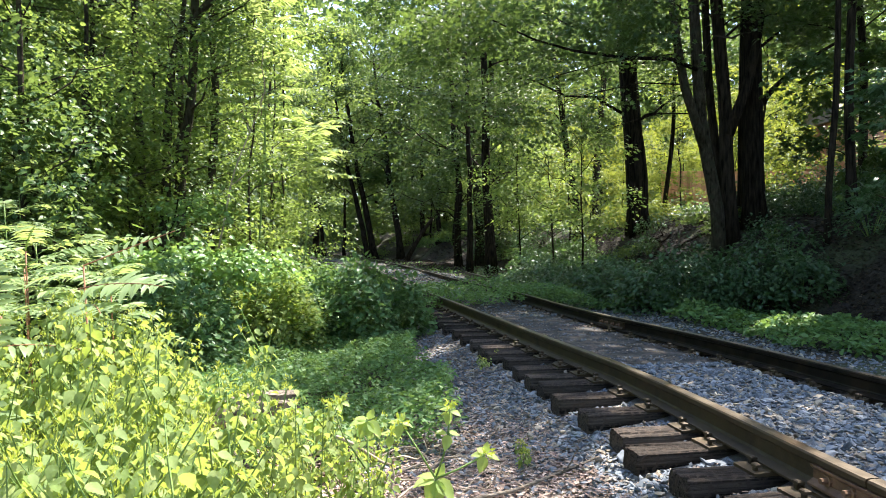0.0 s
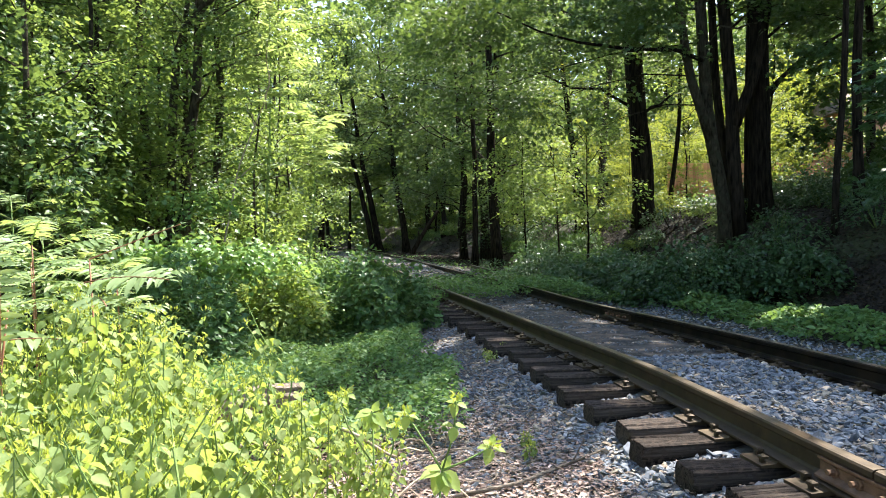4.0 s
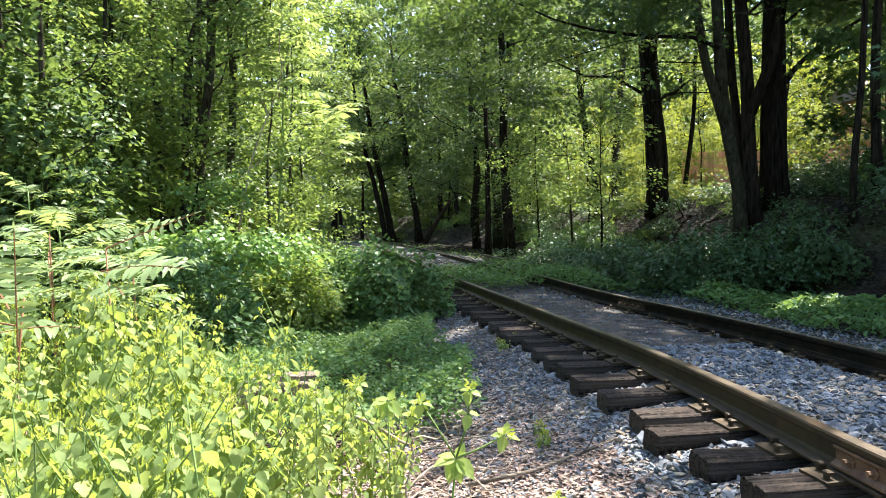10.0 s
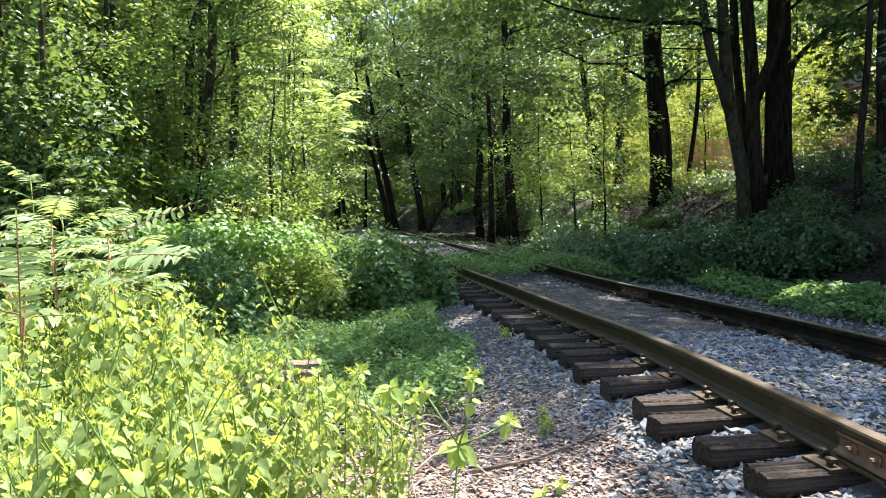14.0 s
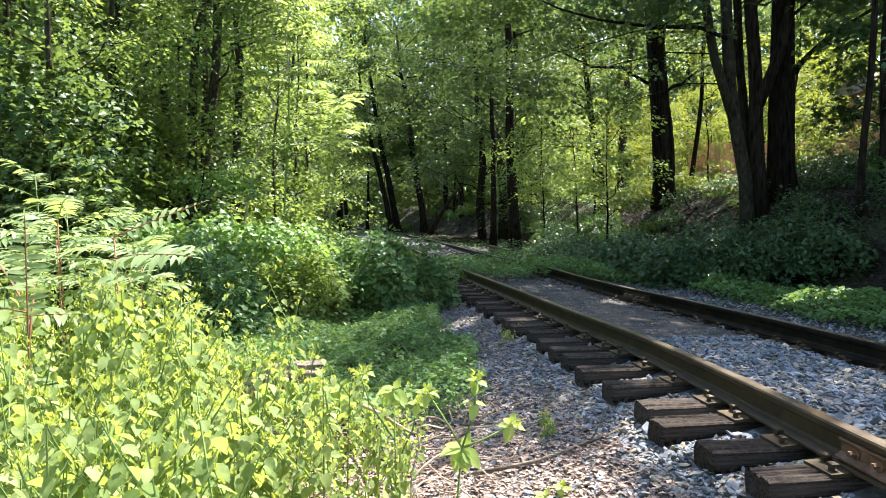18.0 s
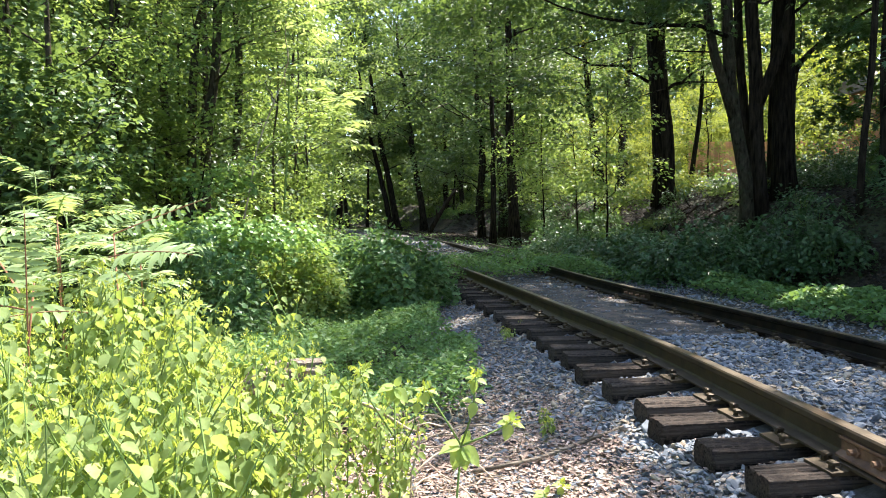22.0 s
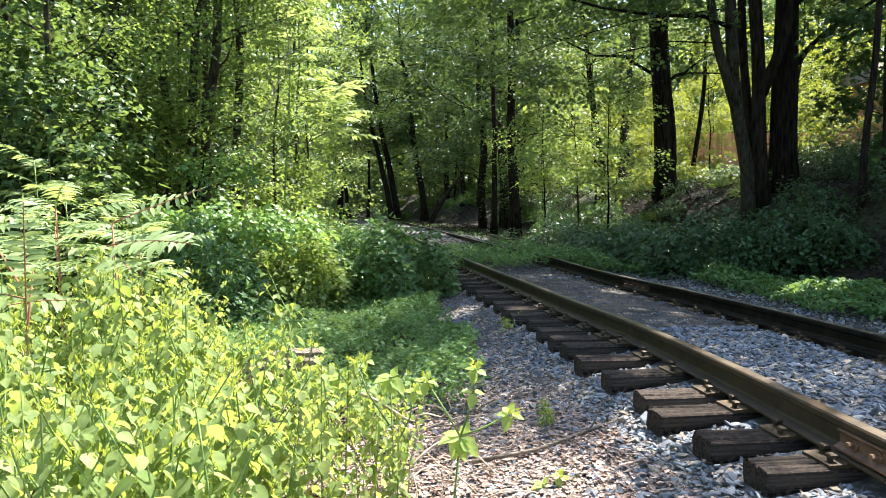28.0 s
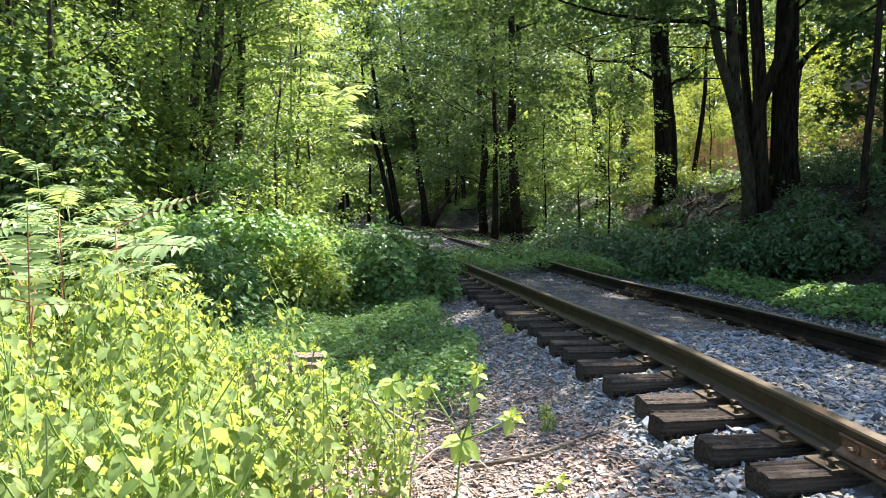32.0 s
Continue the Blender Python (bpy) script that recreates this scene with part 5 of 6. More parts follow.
carpet("bank_weeds", "scattered green growth on the bank", region(14000, 1.5, 12, 11, 34, lambda x, y, s, u: (u > 3.1) & ((u < 4.4) | (u > 8)) & (u < 13) & (lumps(x * 0.8, y * 0.7) > 0.0)), 0.05, 0.35, 0.085, LEAF_SHADED)
carpet("wood_floor_weeds", "shaded green undergrowth on the forest floor", region(26000, -30, 34, 18, 80, lambda x, y, s, u: (u < -2.5) | (u > 8)), 0.1, 0.8, 0.16, LEAF_FAR)


CURLED = (np.array([[0, 0, 0.02], [-0.24, 0.45, 0.13], [0, 0.5, 0.0], [0.24, 0.42, 0.11], [0.04, 1, 0.12]]), [np.array([[0, 2, 1], [0, 3, 2], [1, 2, 4], [2, 3, 4]])])


def litter(name, label, xy, size, lift=0.012, mat=None, tilt=0.45):
    n = len(xy)
    p = np.stack([xy[:, 0], xy[:, 1], ground_z(xy[:, 0], xy[:, 1]) + lift * rng.uniform(0.2, 2.2, n)], -1)
    v, f = scatter(CURLED, random_turns(n, tilt), p, size * rng.uniform(0.5, 1.3, n))
    tagged(part(name, mesh_of(name, v, f, mat or DEAD_LEAF)), label, "dead leaves", kind="stuff")


litter("leaf_litter", "sunlit dry brown leaves among the twigs", region(26000, -1.8, 1.2, 2.0, 5.6, lambda x, y, s, u: (u < -0.85 + edge(x, y)) & (u > -3.2)), 0.038, 0.008, DEAD_LEAF, 0.25)
litter("leaf_litter", "crumbled dry leaves trodden flat among the twigs", region(30000, -1.0, 1.1, 2.1, 3.9, lambda x, y, s, u: (u < -0.62) & (u > -2.6)), 0.02, 0.006, LEAF_CRUMB, 0.12)
litter("leaf_litter", "brown fallen leaves on the bank", region(26000, 1, 14, 9, 46, lambda x, y, s, u: (u > 3.4) & (u < 14)), 0.07, 0.03, DEAD_SHADED)
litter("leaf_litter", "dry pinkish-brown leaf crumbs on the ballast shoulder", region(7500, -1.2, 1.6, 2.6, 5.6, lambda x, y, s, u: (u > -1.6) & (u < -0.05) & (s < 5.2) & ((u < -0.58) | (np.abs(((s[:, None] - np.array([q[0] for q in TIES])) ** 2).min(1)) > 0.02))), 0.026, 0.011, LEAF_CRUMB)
litter("leaf_litter", "brown dead leaves with shade in their colour under the bank trees", region(60000, 2.5, 11, 8, 25, lambda x, y, s, u: (u > 3.9) & (u < 9)), 0.055, 0.03, DEAD_SHADED)
litter("leaf_litter", "brown leaves on the steep bank beside the verge", region(16000, 4.5, 10, 6, 13, lambda x, y, s, u: (u > 4.1) & (u < 7)), 0.065, 0.03, DEAD_SHADED)
litter("leaf_litter", "brown dead leaves with shade in their colour on the far slope", region(9000, -4, 6, 28, 46, lambda x, y, s, u: (u > 2.6) & (u < 9)), 0.16, 0.05, DEAD_SHADED)
litter("leaf_litter", "stray brown leaves on the ballast", region(4200, -0.5, 5, 2, 14, lambda x, y, s, u: (u > -1.3) & (u < 2.8) & (np.abs(u) > 0.1) & (np.abs(u - 1.5) > 0.1)), 0.03, 0.01, LEAF_CRUMB)
litter("leaf_litter", "pale dry leaves and dust between the rails", region(1500, 1.7, 3.2, 7.6, 9.2, lambda x, y, s, u: (u > 0.2) & (u < 1.3) & (lumps(x * 1.7, y * 2.6) > 0.25)), 0.035, 0.008, DEAD_LEAF)
litter("leaf_litter", "pinkish dry leaves strewn over the near ballast", region(10500, -1.0, 1.3, 2.4, 4.3, lambda x, y, s, u: (u > -1.75 + 0.2 * edge(x, y)) & (u < -0.62 - 0.25 * rng.uniform(0, 1, len(u)) ** 2)), 0.04, 0.014, DEAD_LEAF, 0.3)
litter("leaf_litter", "brown leaf crumbs on the ballast shoulder", region(8000, -0.8, 1.4, 4.6, 9.8, lambda x, y, s, u: (u > -1.35) & (u < -0.5)), 0.034, 0.012, LEAF_CRUMB)
litter("leaf_litter", "dry leaves and chips along the far track", region(7000, -8, 6, 17, 48, lambda x, y, s, u: (u > -1.5) & (u < 6.5)), 0.08, 0.02, DEAD_SHADED)


# ---- herbs in the sun ----
def herb_parts(seed, height, leaf, single=False):
    """One upright weed: stem, crossed pairs of leaves, pale bud heads. Returns arrays."""
    r = np.random.default_rng(900 + seed)
    lean = r.normal(0, 0.07, 2)
    k = np.linspace(0, 1, 8)
    stem = np.stack([lean[0] * height * k**1.6, lean[1] * height * k**1.6, height * k - 0.03], -1)
    tubes = [tube(stem, 0.0045 - 0.0028 * k, 5)]
    bases, axes, normals, sizes, heads = [], [], [], [], []

    def pairs(line, z_lo, count, big, turn):
        for j in range(count):
            q = z_lo + (1 - z_lo) * (j + 0.4 * r.uniform()) / count
            p = np.array([np.interp(q, np.linspace(0, 1, len(line)), line[:, c]) for c in range(3)])
            a = turn + j * 1.57 + r.normal(0, 0.25)
            for side in (0, math.pi):
                o = np.array([math.cos(a + side), math.sin(a + side), r.uniform(-0.35, 0.35)])
                pet = 0.012 + 0.02 * r.uniform()
                bases.append(p + o * pet)
                axes.append(o * [1, 1, 0.5] - [0, 0, r.uniform(0.3, 1.4)])
                normals.append(np.array([0, -0.25, 0.75]) + o * r.uniform(0.5, 1.3) + r.normal(0, 0.35, 3))
                sizes.append(big * (1.1 - 0.5 * q) * r.uniform(0.75, 1.2))

    pairs(stem, 0.15, int(height / 0.056), leaf, r.uniform(0, 3))
    for j in range(r.integers(4, 6)):
        q = r.uniform(0.45, 0.92)
        p = np.array([np.interp(q, k, stem[:, c]) for c in range(3)])
        a, ln = r.uniform(0, 2 * math.pi), r.uniform(0.1, 0.22) * min(1, height / 0.4)
        e = p + np.array([math.cos(a) * ln * 0.7, math.sin(a) * ln * 0.7, ln])
        line = np.stack([p, (p + e) / 2 - [0, 0, 0.01], e])
        tubes.append(tube(line, [0.0028, 0.002, 0.0015], 4))
        pairs(line, 0.3, 4, leaf * 0.72, a)
        heads.append(e)
    heads.append(stem[-1])
    return joined(tubes), (frames(np.array(axes), np.array(normals)), np.array(bases), np.array(sizes)), heads


CUPPED = (np.array([[0, 0, 0], [0, 0.33, -0.015], [0, 0.68, -0.02], [0, 1, -0.13], [-0.24, 0.12, 0.05], [-0.35, 0.36, 0.07], [-0.22, 0.7, 0.03], [0.24, 0.12, 0.05], [0.35, 0.36, 0.07], [0.22, 0.7, 0.03]]),
          [np.array([[0, 1, 5, 4], [1, 2, 6, 5], [0, 7, 8, 1], [1, 8, 9, 2]]), np.array([[2, 3, 6], [2, 9, 3]])])


def bud_mesh(seed):
    r = np.random.default_rng(seed)
    hp = r.normal(0, 0.009, (13, 3)) + [0, 0, 0.006]
    hb = frames(unit(hp) + r.normal(0, 0.5, (13, 3)) + [0, 0, 0.8], r.normal(0, 1, (13, 3)))
    return mesh_of("bud_head", *scatter(SLIM, hb, hp, r.uniform(0.009, 0.021, 13)), FLOWER)


BUDS = [bud_mesh(i) for i in range(3)]


def herb(seed, height, leaf, at, label, each_leaf=False):
    stem, (b, p, sz), heads = herb_parts(seed, height, leaf)
    t = thing("flowering_weed", at, label, "plant", "sunlit weeds")
    part("stem", mesh_of("stem", *stem, STEM), t)
    if each_leaf:
        me = mesh_of("leaf", *CUPPED, LEAF_HERB, smooth=True)
        for i in range(len(p)):
            part("leaf", me, t, at=Matrix.Translation(p[i]) @ Matrix(b[i].tolist()).to_4x4() @ Matrix.Scale(float(sz[i]), 4))
    else:
        part("leaves", mesh_of("leaves", *scatter(CUPPED, b, p, sz), LEAF_HERB, smooth=True), t)
    for i, e in enumerate(heads):
        tagged(part("bud_head", BUDS[i % 3], t, "pale yellow-green buds", pose(*e, 0, 0, 70 * i)), kind="stuff")
    return t


swaying = []
kinds = {}
spots = []
tries = np.random.default_rng(31)
while len(spots) < 132:
    d, px = tries.uniform(1.8, 4.4), tries.uniform(-0.70, -0.2)
    x = px * d
    if any((x - a) ** 2 + (d - b) ** 2 < 0.012 for a, b, _ in spots):
        continue
    if px > -0.33 and (tries.uniform() < 0.9 or d > 3.6):
        continue
    drop = np.interp(px, [-0.65, -0.56, -0.44, -0.39, -0.35, -0.31, -0.25, -0.2], [0.1, 0.05, 0.06, 0.1, 0.135, 0.22, 0.27, 0.28])
    top = 0.88 - drop * d
    h = (top + 0.58) * tries.uniform(0.6, 1.0)
    if h < 0.25:
        continue
    spots.append((x, d, h))
for i, (x, y, h) in enumerate(spots):
    step = round(h / 0.14)
    key = (step, i % 3)
    z = float(ground_z(np.array([x]), np.array([y]))[0])
    m = pose(x, y, z, 0, 0, float(tries.uniform(0, 360)))
    if y < 2.15 and len(swaying) < 7:
        swaying.append(herb(300 + i, h, 0.073, m, "tall sunlit weed with oval leaves and pale buds", True))
    elif key in kinds:
        copy_thing(kinds[key], m)
    else:
        kinds[key] = herb(step * 7 + i % 3, step * 0.14, 0.073, m, "tall sunlit weed with oval leaves and pale buds")
low = {}
for i in range(26):
    y, way = float(tries.uniform(1.25, 1.8)), float(tries.uniform(-0.66, -0.3))
    z = float(ground_z(np.array([way * y]), np.array([y]))[0])
    h = round((0.89 - y * float(tries.uniform(0.25, 0.36)) - z) / 0.12)
    m = pose(way * y, y, z, 0, 0, 77 * i)
    if (h, i % 2) in low:
        copy_thing(low[h, i % 2], m)
    else:
        low[h, i % 2] = herb(700 + i, 0.12 * h, 0.075, m, "short sunlit weed with oval leaves and pale buds")
fringe = {}
for i in range(22):
    y, way = float(tries.uniform(2.35, 3.5)), -0.35 + 0.29 * float(tries.uniform(0, 1)) ** 1.35
    z = float(ground_z(np.array([way * y]), np.array([y]))[0])
    drop = float(np.interp(way, [-0.37, -0.2, -0.127, -0.06], [0.12, 0.135, 0.185, 0.25])) + 0.13 * float(tries.uniform(0, 1))
    h = max(2, round((0.88 - y * drop - z) / 0.14))
    m = pose(way * y, y, z, 0, 0, 77 * i)
    if (h, i % 3) in fringe:
        copy_thing(fringe[h, i % 3], m)
    else:
        fringe[h, i % 3] = herb(640 + i, 0.14 * h, 0.066, m, "slender sunlit weed with small pale leaves")
for i in range(6):
    x, y = tries.uniform(-0.95, -0.6), tries.uniform(3.7, 4.3)
    herb(600 + i, float(tries.uniform(0.25, 0.5)), 0.075, pose(x, y, float(ground_z(np.array([x]), np.array([y]))[0])), "small sunlit weed sprouting through the litter")


for i, (x, y) in enumerate(((0.56, 6.85), (0.64, 6.95), (0.5, 6.75), (0.7, 7.05), (0.57, 4.3), (0.54, 4.05))):
    herb(680 + i, 0.09 + 0.02 * (i % 3), 0.05, pose(x, y, float(ground_z(np.array([x]), np.array([y]))[0]), 0, 0, 60 * i), "small green weed sprouting through the ballast")


# ---- the forked sprig in front ----
BRACT = (np.array([[0, 0, 0], [-0.2, 0.5, 0.06], [0, 1, -0.1], [0.2, 0.5, 0.06]]), [np.array([[0, 2, 1], [0, 3, 2]])])


HEAD_LEAVES = (((-0.15, -0.35, -1), (0, -0.7, 0.75), 0.062), ((1, -0.1, -0.35), (0, -0.35, 1), 0.05), ((-1, 0.1, 0.05), (0, -0.35, 1), 0.048), ((0.35, 0.1, 1), (-0.2, -0.8, 0.5), 0.042), ((-0.3, 0.9, 0.2), (0, -0.2, 1), 0.05))
NODE_LEAVES = (((-0.9, -0.3, -0.4), (-0.2, -0.5, 0.9), 0.088), ((-0.35, -0.45, -0.85), (0, -0.8, 0.6), 0.09), ((0.2, -0.45, -0.85), (0.1, -0.8, 0.6), 0.088), ((0.8, -0.3, -0.55), (0.3, -0.6, 0.8), 0.098), ((-0.8, 0.4, 0.15), (0, -0.3, 1), 0.072), ((0.3, 0.2, 0.8), (0.3, -0.8, 0.3), 0.06), ((0.5, 0.8, 0.0), (0, -0.3, 1), 0.07))


def sprig(at, forks, label):
    """A weed with a bare stem that forks at one node: drooping leaves at the node, small leaves and yellow bracts at each tip."""
    t = thing("forked_sprig", at, label, "plant")
    r = np.random.default_rng(77)
    leaf = mesh_of("leaf", *CUPPED, LEAF_SUNLIT, smooth=True)

    def leaves(e, rows, scale, turn):
        c, w = math.cos(turn), math.sin(turn)
        for ax, nm, size in rows:
            ax, nm = (np.array([v[0] * c - v[1] * w, v[0] * w + v[1] * c, v[2]]) + r.normal(0, 0.1, 3) for v in (ax, nm))
            b = frames(ax[None], nm[None])[0]
            part("leaf", leaf, t, at=Matrix.Translation(e + unit(ax) * 0.006) @ Matrix(b.tolist()).to_4x4() @ Matrix.Scale(size * scale, 4))

    for k, (line, radius) in enumerate(forks):
        line = np.array(line)
        part("stem", mesh_of("stem", *tube(line, np.linspace(radius, radius * 0.7, len(line)), 6), STEM, smooth=True), t)
        e, d = line[-1], unit(line[-1] - line[-2])
        if k == 0:
            leaves(e, NODE_LEAVES, radius / 0.006, 0.0)
            continue
        leaves(e, HEAD_LEAVES, 0.85 + 0.3 * r.uniform(), r.uniform(-0.4, 0.4))
        if len(line) > 3:
            leaves(line[2], HEAD_LEAVES[:3], 1.0, 0.5)
        hp = e + r.normal(0, 0.012, (18, 3)) + d * 0.006
        tagged(part("bud_head", mesh_of("bud_head", *scatter(BRACT, frames(r.normal(0, 0.8, (18, 3)) + d, r.normal(0, 1, (18, 3))), hp, r.uniform(0.012, 0.034, 18)), FLOWER), t, "bright yellow-green buds"), kind="stuff")
    return t


gz0 = float(ground_z(np.array([0.03]), np.array([2.6]))[0])
top0 = -gz0 + 0.02
front = sprig(pose(0, 2.6, gz0), [([(-0.03, 0, -0.03), (0.0, 0, 0.3), (0.023, 0, top0)], 0.006), ([(0.023, 0, top0), (-0.03, 0, top0 + 0.09), (-0.106, 0, top0 + 0.21)], 0.0045), ([(0.023, 0, top0), (0.055, 0.01, top0 + 0.09), (0.07, 0, top0 + 0.17), (0.078, 0, top0 + 0.255)], 0.0045), ([(0.023, 0, top0), (0.11, 0, top0 + 0.035), (0.208, -0.01, top0 + 0.09)], 0.0045)], "forked sunlit weed sprig with yellow-green tips")
swaying.append(front)
swaying.append(sprig(pose(-0.28, 2.9, gz0), [([(0, 0, -0.03), (0.03, 0, 0.35), (0.02, 0, 0.72)], 0.005), ([(0.03, 0, 0.4), (0.1, 0, 0.55), (0.12, 0, 0.66)], 0.004), ([(0.025, 0, 0.5), (-0.08, 0, 0.66), (-0.12, 0, 0.78)], 0.004)], "slender sunlit weed sprig with pale tips"))
swaying.append(sprig(pose(-0.5, 3.15, gz0), [([(0, 0, -0.03), (-0.03, 0, 0.35), (-0.02, 0, 0.66)], 0.005), ([(-0.03, 0, 0.4), (-0.1, 0, 0.55), (-0.12, 0, 0.7)], 0.004), ([(-0.025, 0, 0.5), (0.08, 0, 0.62), (0.1, 0, 0.74)], 0.004)], "slender sunlit weed sprig with pale tips"))
swaying.append(sprig(pose(0.42, 3.3, gz0 - 0.02), [([(0, 0, 0.0), (0.0, 0, 0.06), (0.01, 0, 0.13)], 0.004), ([(0, 0, 0.05), (0.06, 0, 0.1), (0.09, 0, 0.17)], 0.003)], "small sunlit weed sprig on the gravel"))


# ---- feather-leaved saplings ----
def frond(base, way, length, pairs, leaflet, normal, droop, r):
    """One compound leaf: a rachis with pairs of slim leaflets."""
    base, way, normal = np.array(base, float), unit(np.array(way, float)), unit(np.array(normal, float))
    k = np.linspace(0, 1, 9)[:, None]
    line = base + way * length * k - np.array([0, 0, droop * length]) * k**2
    b, p, sz = [], [], []
    d = unit(np.gradient(line, axis=0))
    for j in range(pairs):
        q = 0.16 + 0.84 * j / pairs
        at = np.array([np.interp(q, k[:, 0], line[:, c]) for c in range(3)])
        ax = np.array([np.interp(q, k[:, 0], d[:, c]) for c in range(3)])
        side = unit(np.cross(ax, normal))
        for sg in (-1, 1):
            p.append(at)
            b.append((side * sg + ax * 0.3 - np.array([0, 0, 0.18]) + r.normal(0, 0.13, 3), normal + r.normal(0, 0.25, 3)))
            sz.append(leaflet * (0.72 + 0.5 * math.sin(math.pi * min(1, q + 0.05))) * (1.0 if q < 0.8 else 0.75))
    p.append(line[-1])
    b.append((d[-1], normal))
    sz.append(leaflet * 0.45)
    bas = frames(np.array([x[0] for x in b]), np.array([x[1] for x in b]))
    return tube(line, 0.003 * length / 0.5 * (1 - 0.6 * k[:, 0]) + 0.001, 5), (bas, np.array(p), np.array(sz))


FEATHER = (np.array([[0, 0, 0], [0, 0.35, 0.03], [0, 0.7, 0.02], [0, 1, -0.07], [-0.09, 0.1, 0.02], [-0.125, 0.35, 0.05], [-0.09, 0.7, 0.03], [0.09, 0.1, 0.02], [0.125, 0.35, 0.05], [0.09, 0.7, 0.03]]),
           [np.array([[0, 1, 5, 4], [1, 2, 6, 5], [0, 7, 8, 1], [1, 8, 9, 2]]), np.array([[2, 3, 6], [2, 9, 3]])])


LEAFLET = mesh_of("leaflet", *FEATHER, LEAF_FEATHER, smooth=True)


def feather_tree(at, stem, fronds, label, leaves, rachis, seed, thick=0.009):
    r = np.random.default_rng(seed)
    t = thing("feather_leaved_sapling", at, label, "sapling", "feather-leaved saplings")
    part("stem", mesh_of("stem", *tube(stem, np.linspace(thick, thick * 0.4, len(stem)), 7), rachis, smooth=True), t)
    rest = []
    for base, way, length, pairs, leaflet, normal, droop in fronds:
        pipe, (bas, p, sz) = frond(base, way, length, pairs, leaflet, normal, droop, r)
        if len(fronds) > 8:
            rest += [pipe, scatter(FEATHER, bas, p, sz)]
            continue
        stalk = part("frond", mesh_of("frond", *pipe, rachis), t, "feathery leaf on a reddish stalk")
        for i in range(len(p)):
            part("leaflet", LEAFLET, stalk, at=Matrix.Translation(p[i]) @ Matrix(bas[i].tolist()).to_4x4() @ Matrix.Scale(float(sz[i]), 4))
    if rest:
        part("crown", mesh_of("crown", *joined(rest), leaves), t)
    return t


swaying.append(feather_tree(pose(-1.66, 2.65, -0.58), [(0, 0, -0.02), (0.02, 0.02, 0.5), (0.0, 0.03, 0.95), (0.02, 0.05, 1.2)], [
    ((0.02, 0, 1.02), (0.03, -0.05, 1), 0.46, 12, 0.078, (0.05, -0.8, 0.6), 0.02),
    ((0.0, 0, 0.9), (0.25, -0.3, -0.15), 0.4, 9, 0.11, (0.1, -0.7, 0.7), 0.3),
    ((0.02, 0, 1.1), (-0.5, -0.5, 0.25), 0.45, 10, 0.11, (0, -0.4, 1), 0.25),
    ((0.0, 0, 1.15), (-0.6, 0.5, 0.5), 0.6, 10, 0.11, (0, -0.3, 1), 0.2)], "sunlit feather-leaved sapling with red leaf stalks", LEAF_FEATHER, RED_STEM, 5))
feather_tree(pose(-1.5, 3.1, -0.58), [(0, 0, -0.02), (0.02, 0, 0.6), (-0.02, 0, 1.38)], [
    ((-0.02, 0, 1.38), (1, 0.1, 0.42), 0.42, 9, 0.07, (-0.25, -0.6, 0.9), 0.02),
    ((-0.02, -0.05, 1.28), (1, -0.35, 0.22), 0.46, 13, 0.11, (0.0, -0.4, 1.0), 0.16),
    ((0.0, 0, 1.2), (0.5, -0.8, 0.2), 0.4, 11, 0.1, (0, -0.3, 1), 0.2),
    ((0.0, 0, 1.0), (-0.5, -0.6, 0.3), 0.5, 10, 0.09, (0, -0.4, 1), 0.25)], "sunlit feather-leaved sapling among tall weeds", LEAF_FEATHER, RED_STEM, 6)
fr = np.random.default_rng(12)
for n, (x, y, h) in enumerate(((-2.0, 3.5, 1.48), (-1.72, 3.8, 1.3), (-2.35, 4.1, 1.36), (-2.3, 3.2, 1.4))):
    whorl = []
    for j in range(11):
        a = j * 2.4 + fr.normal(0, 0.3)
        whorl.append(((0, 0, h * (0.72 + 0.28 * j / 11)), (math.cos(a), math.sin(a), 0.35 + 0.3 * j / 11), float(fr.uniform(0.35, 0.5)), 11, 0.082, (-0.2 * math.cos(a), -0.2 * math.sin(a) - 0.2, 1), 0.3))
    feather_tree(pose(x, y, -0.58), [(0.05, 0, -0.05), (0.02, 0.02, h * 0.5), (0, 0, h * 0.98)], whorl, "sunlit feather-leaved sapling among tall weeds", LEAF_FEATHER, RED_STEM, 90 + n)
for n, (x, y, h, lf) in enumerate(((-2.1, 12.2, 3.5, LEAF_FEATHER), (-2.75, 11.7, 4.6, LEAF_FEATHER), (-2.9, 12.4, 6.0, LEAF_FEATHER), (-3.9, 6.5, 1.75, LEAF_FEATHER), (-3.45, 6.2, 1.45, LEAF_FEATHER), (-3.35, 6.9, 1.5, LEAF_FEATHER), (-4.3, 7.4, 2.2, LEAF_FEATHER))):
    whorl = []
    for j in range(18 if h > 3 else 16):
        z = h * (0.74 + 0.26 * j / 18 if h > 3 else 0.5 + 0.5 * j / 16)
        a = j * 2.4 + fr.normal(0, 0.3)
        whorl.append(((0, 0, z), (math.cos(a), math.sin(a), 0.4 + 0.5 * (z / h) ** 8), float(fr.uniform(0.75, 1.15)) * (1.0 if h > 3 else 0.62), 12, 0.19 if h > 3 else 0.115, (-0.2 * math.cos(a), -0.2 * math.sin(a), 1), 0.35))
    feather_tree(pose(x, y, float(ground_z(np.array([x]), np.array([y]))[0])), [(-0.25, 0.1, -0.05), (-0.1, 0.06, h * 0.3), (0.02, 0.02, h * 0.65), (0, 0, h * 0.97)], whorl, "bright feather-leaved sapling at the thicket edge" if h > 3 else "low feather-leaved sapling in the thicket", lf, STEM, 60 + n, 0.016 if h > 3 else 0.012)


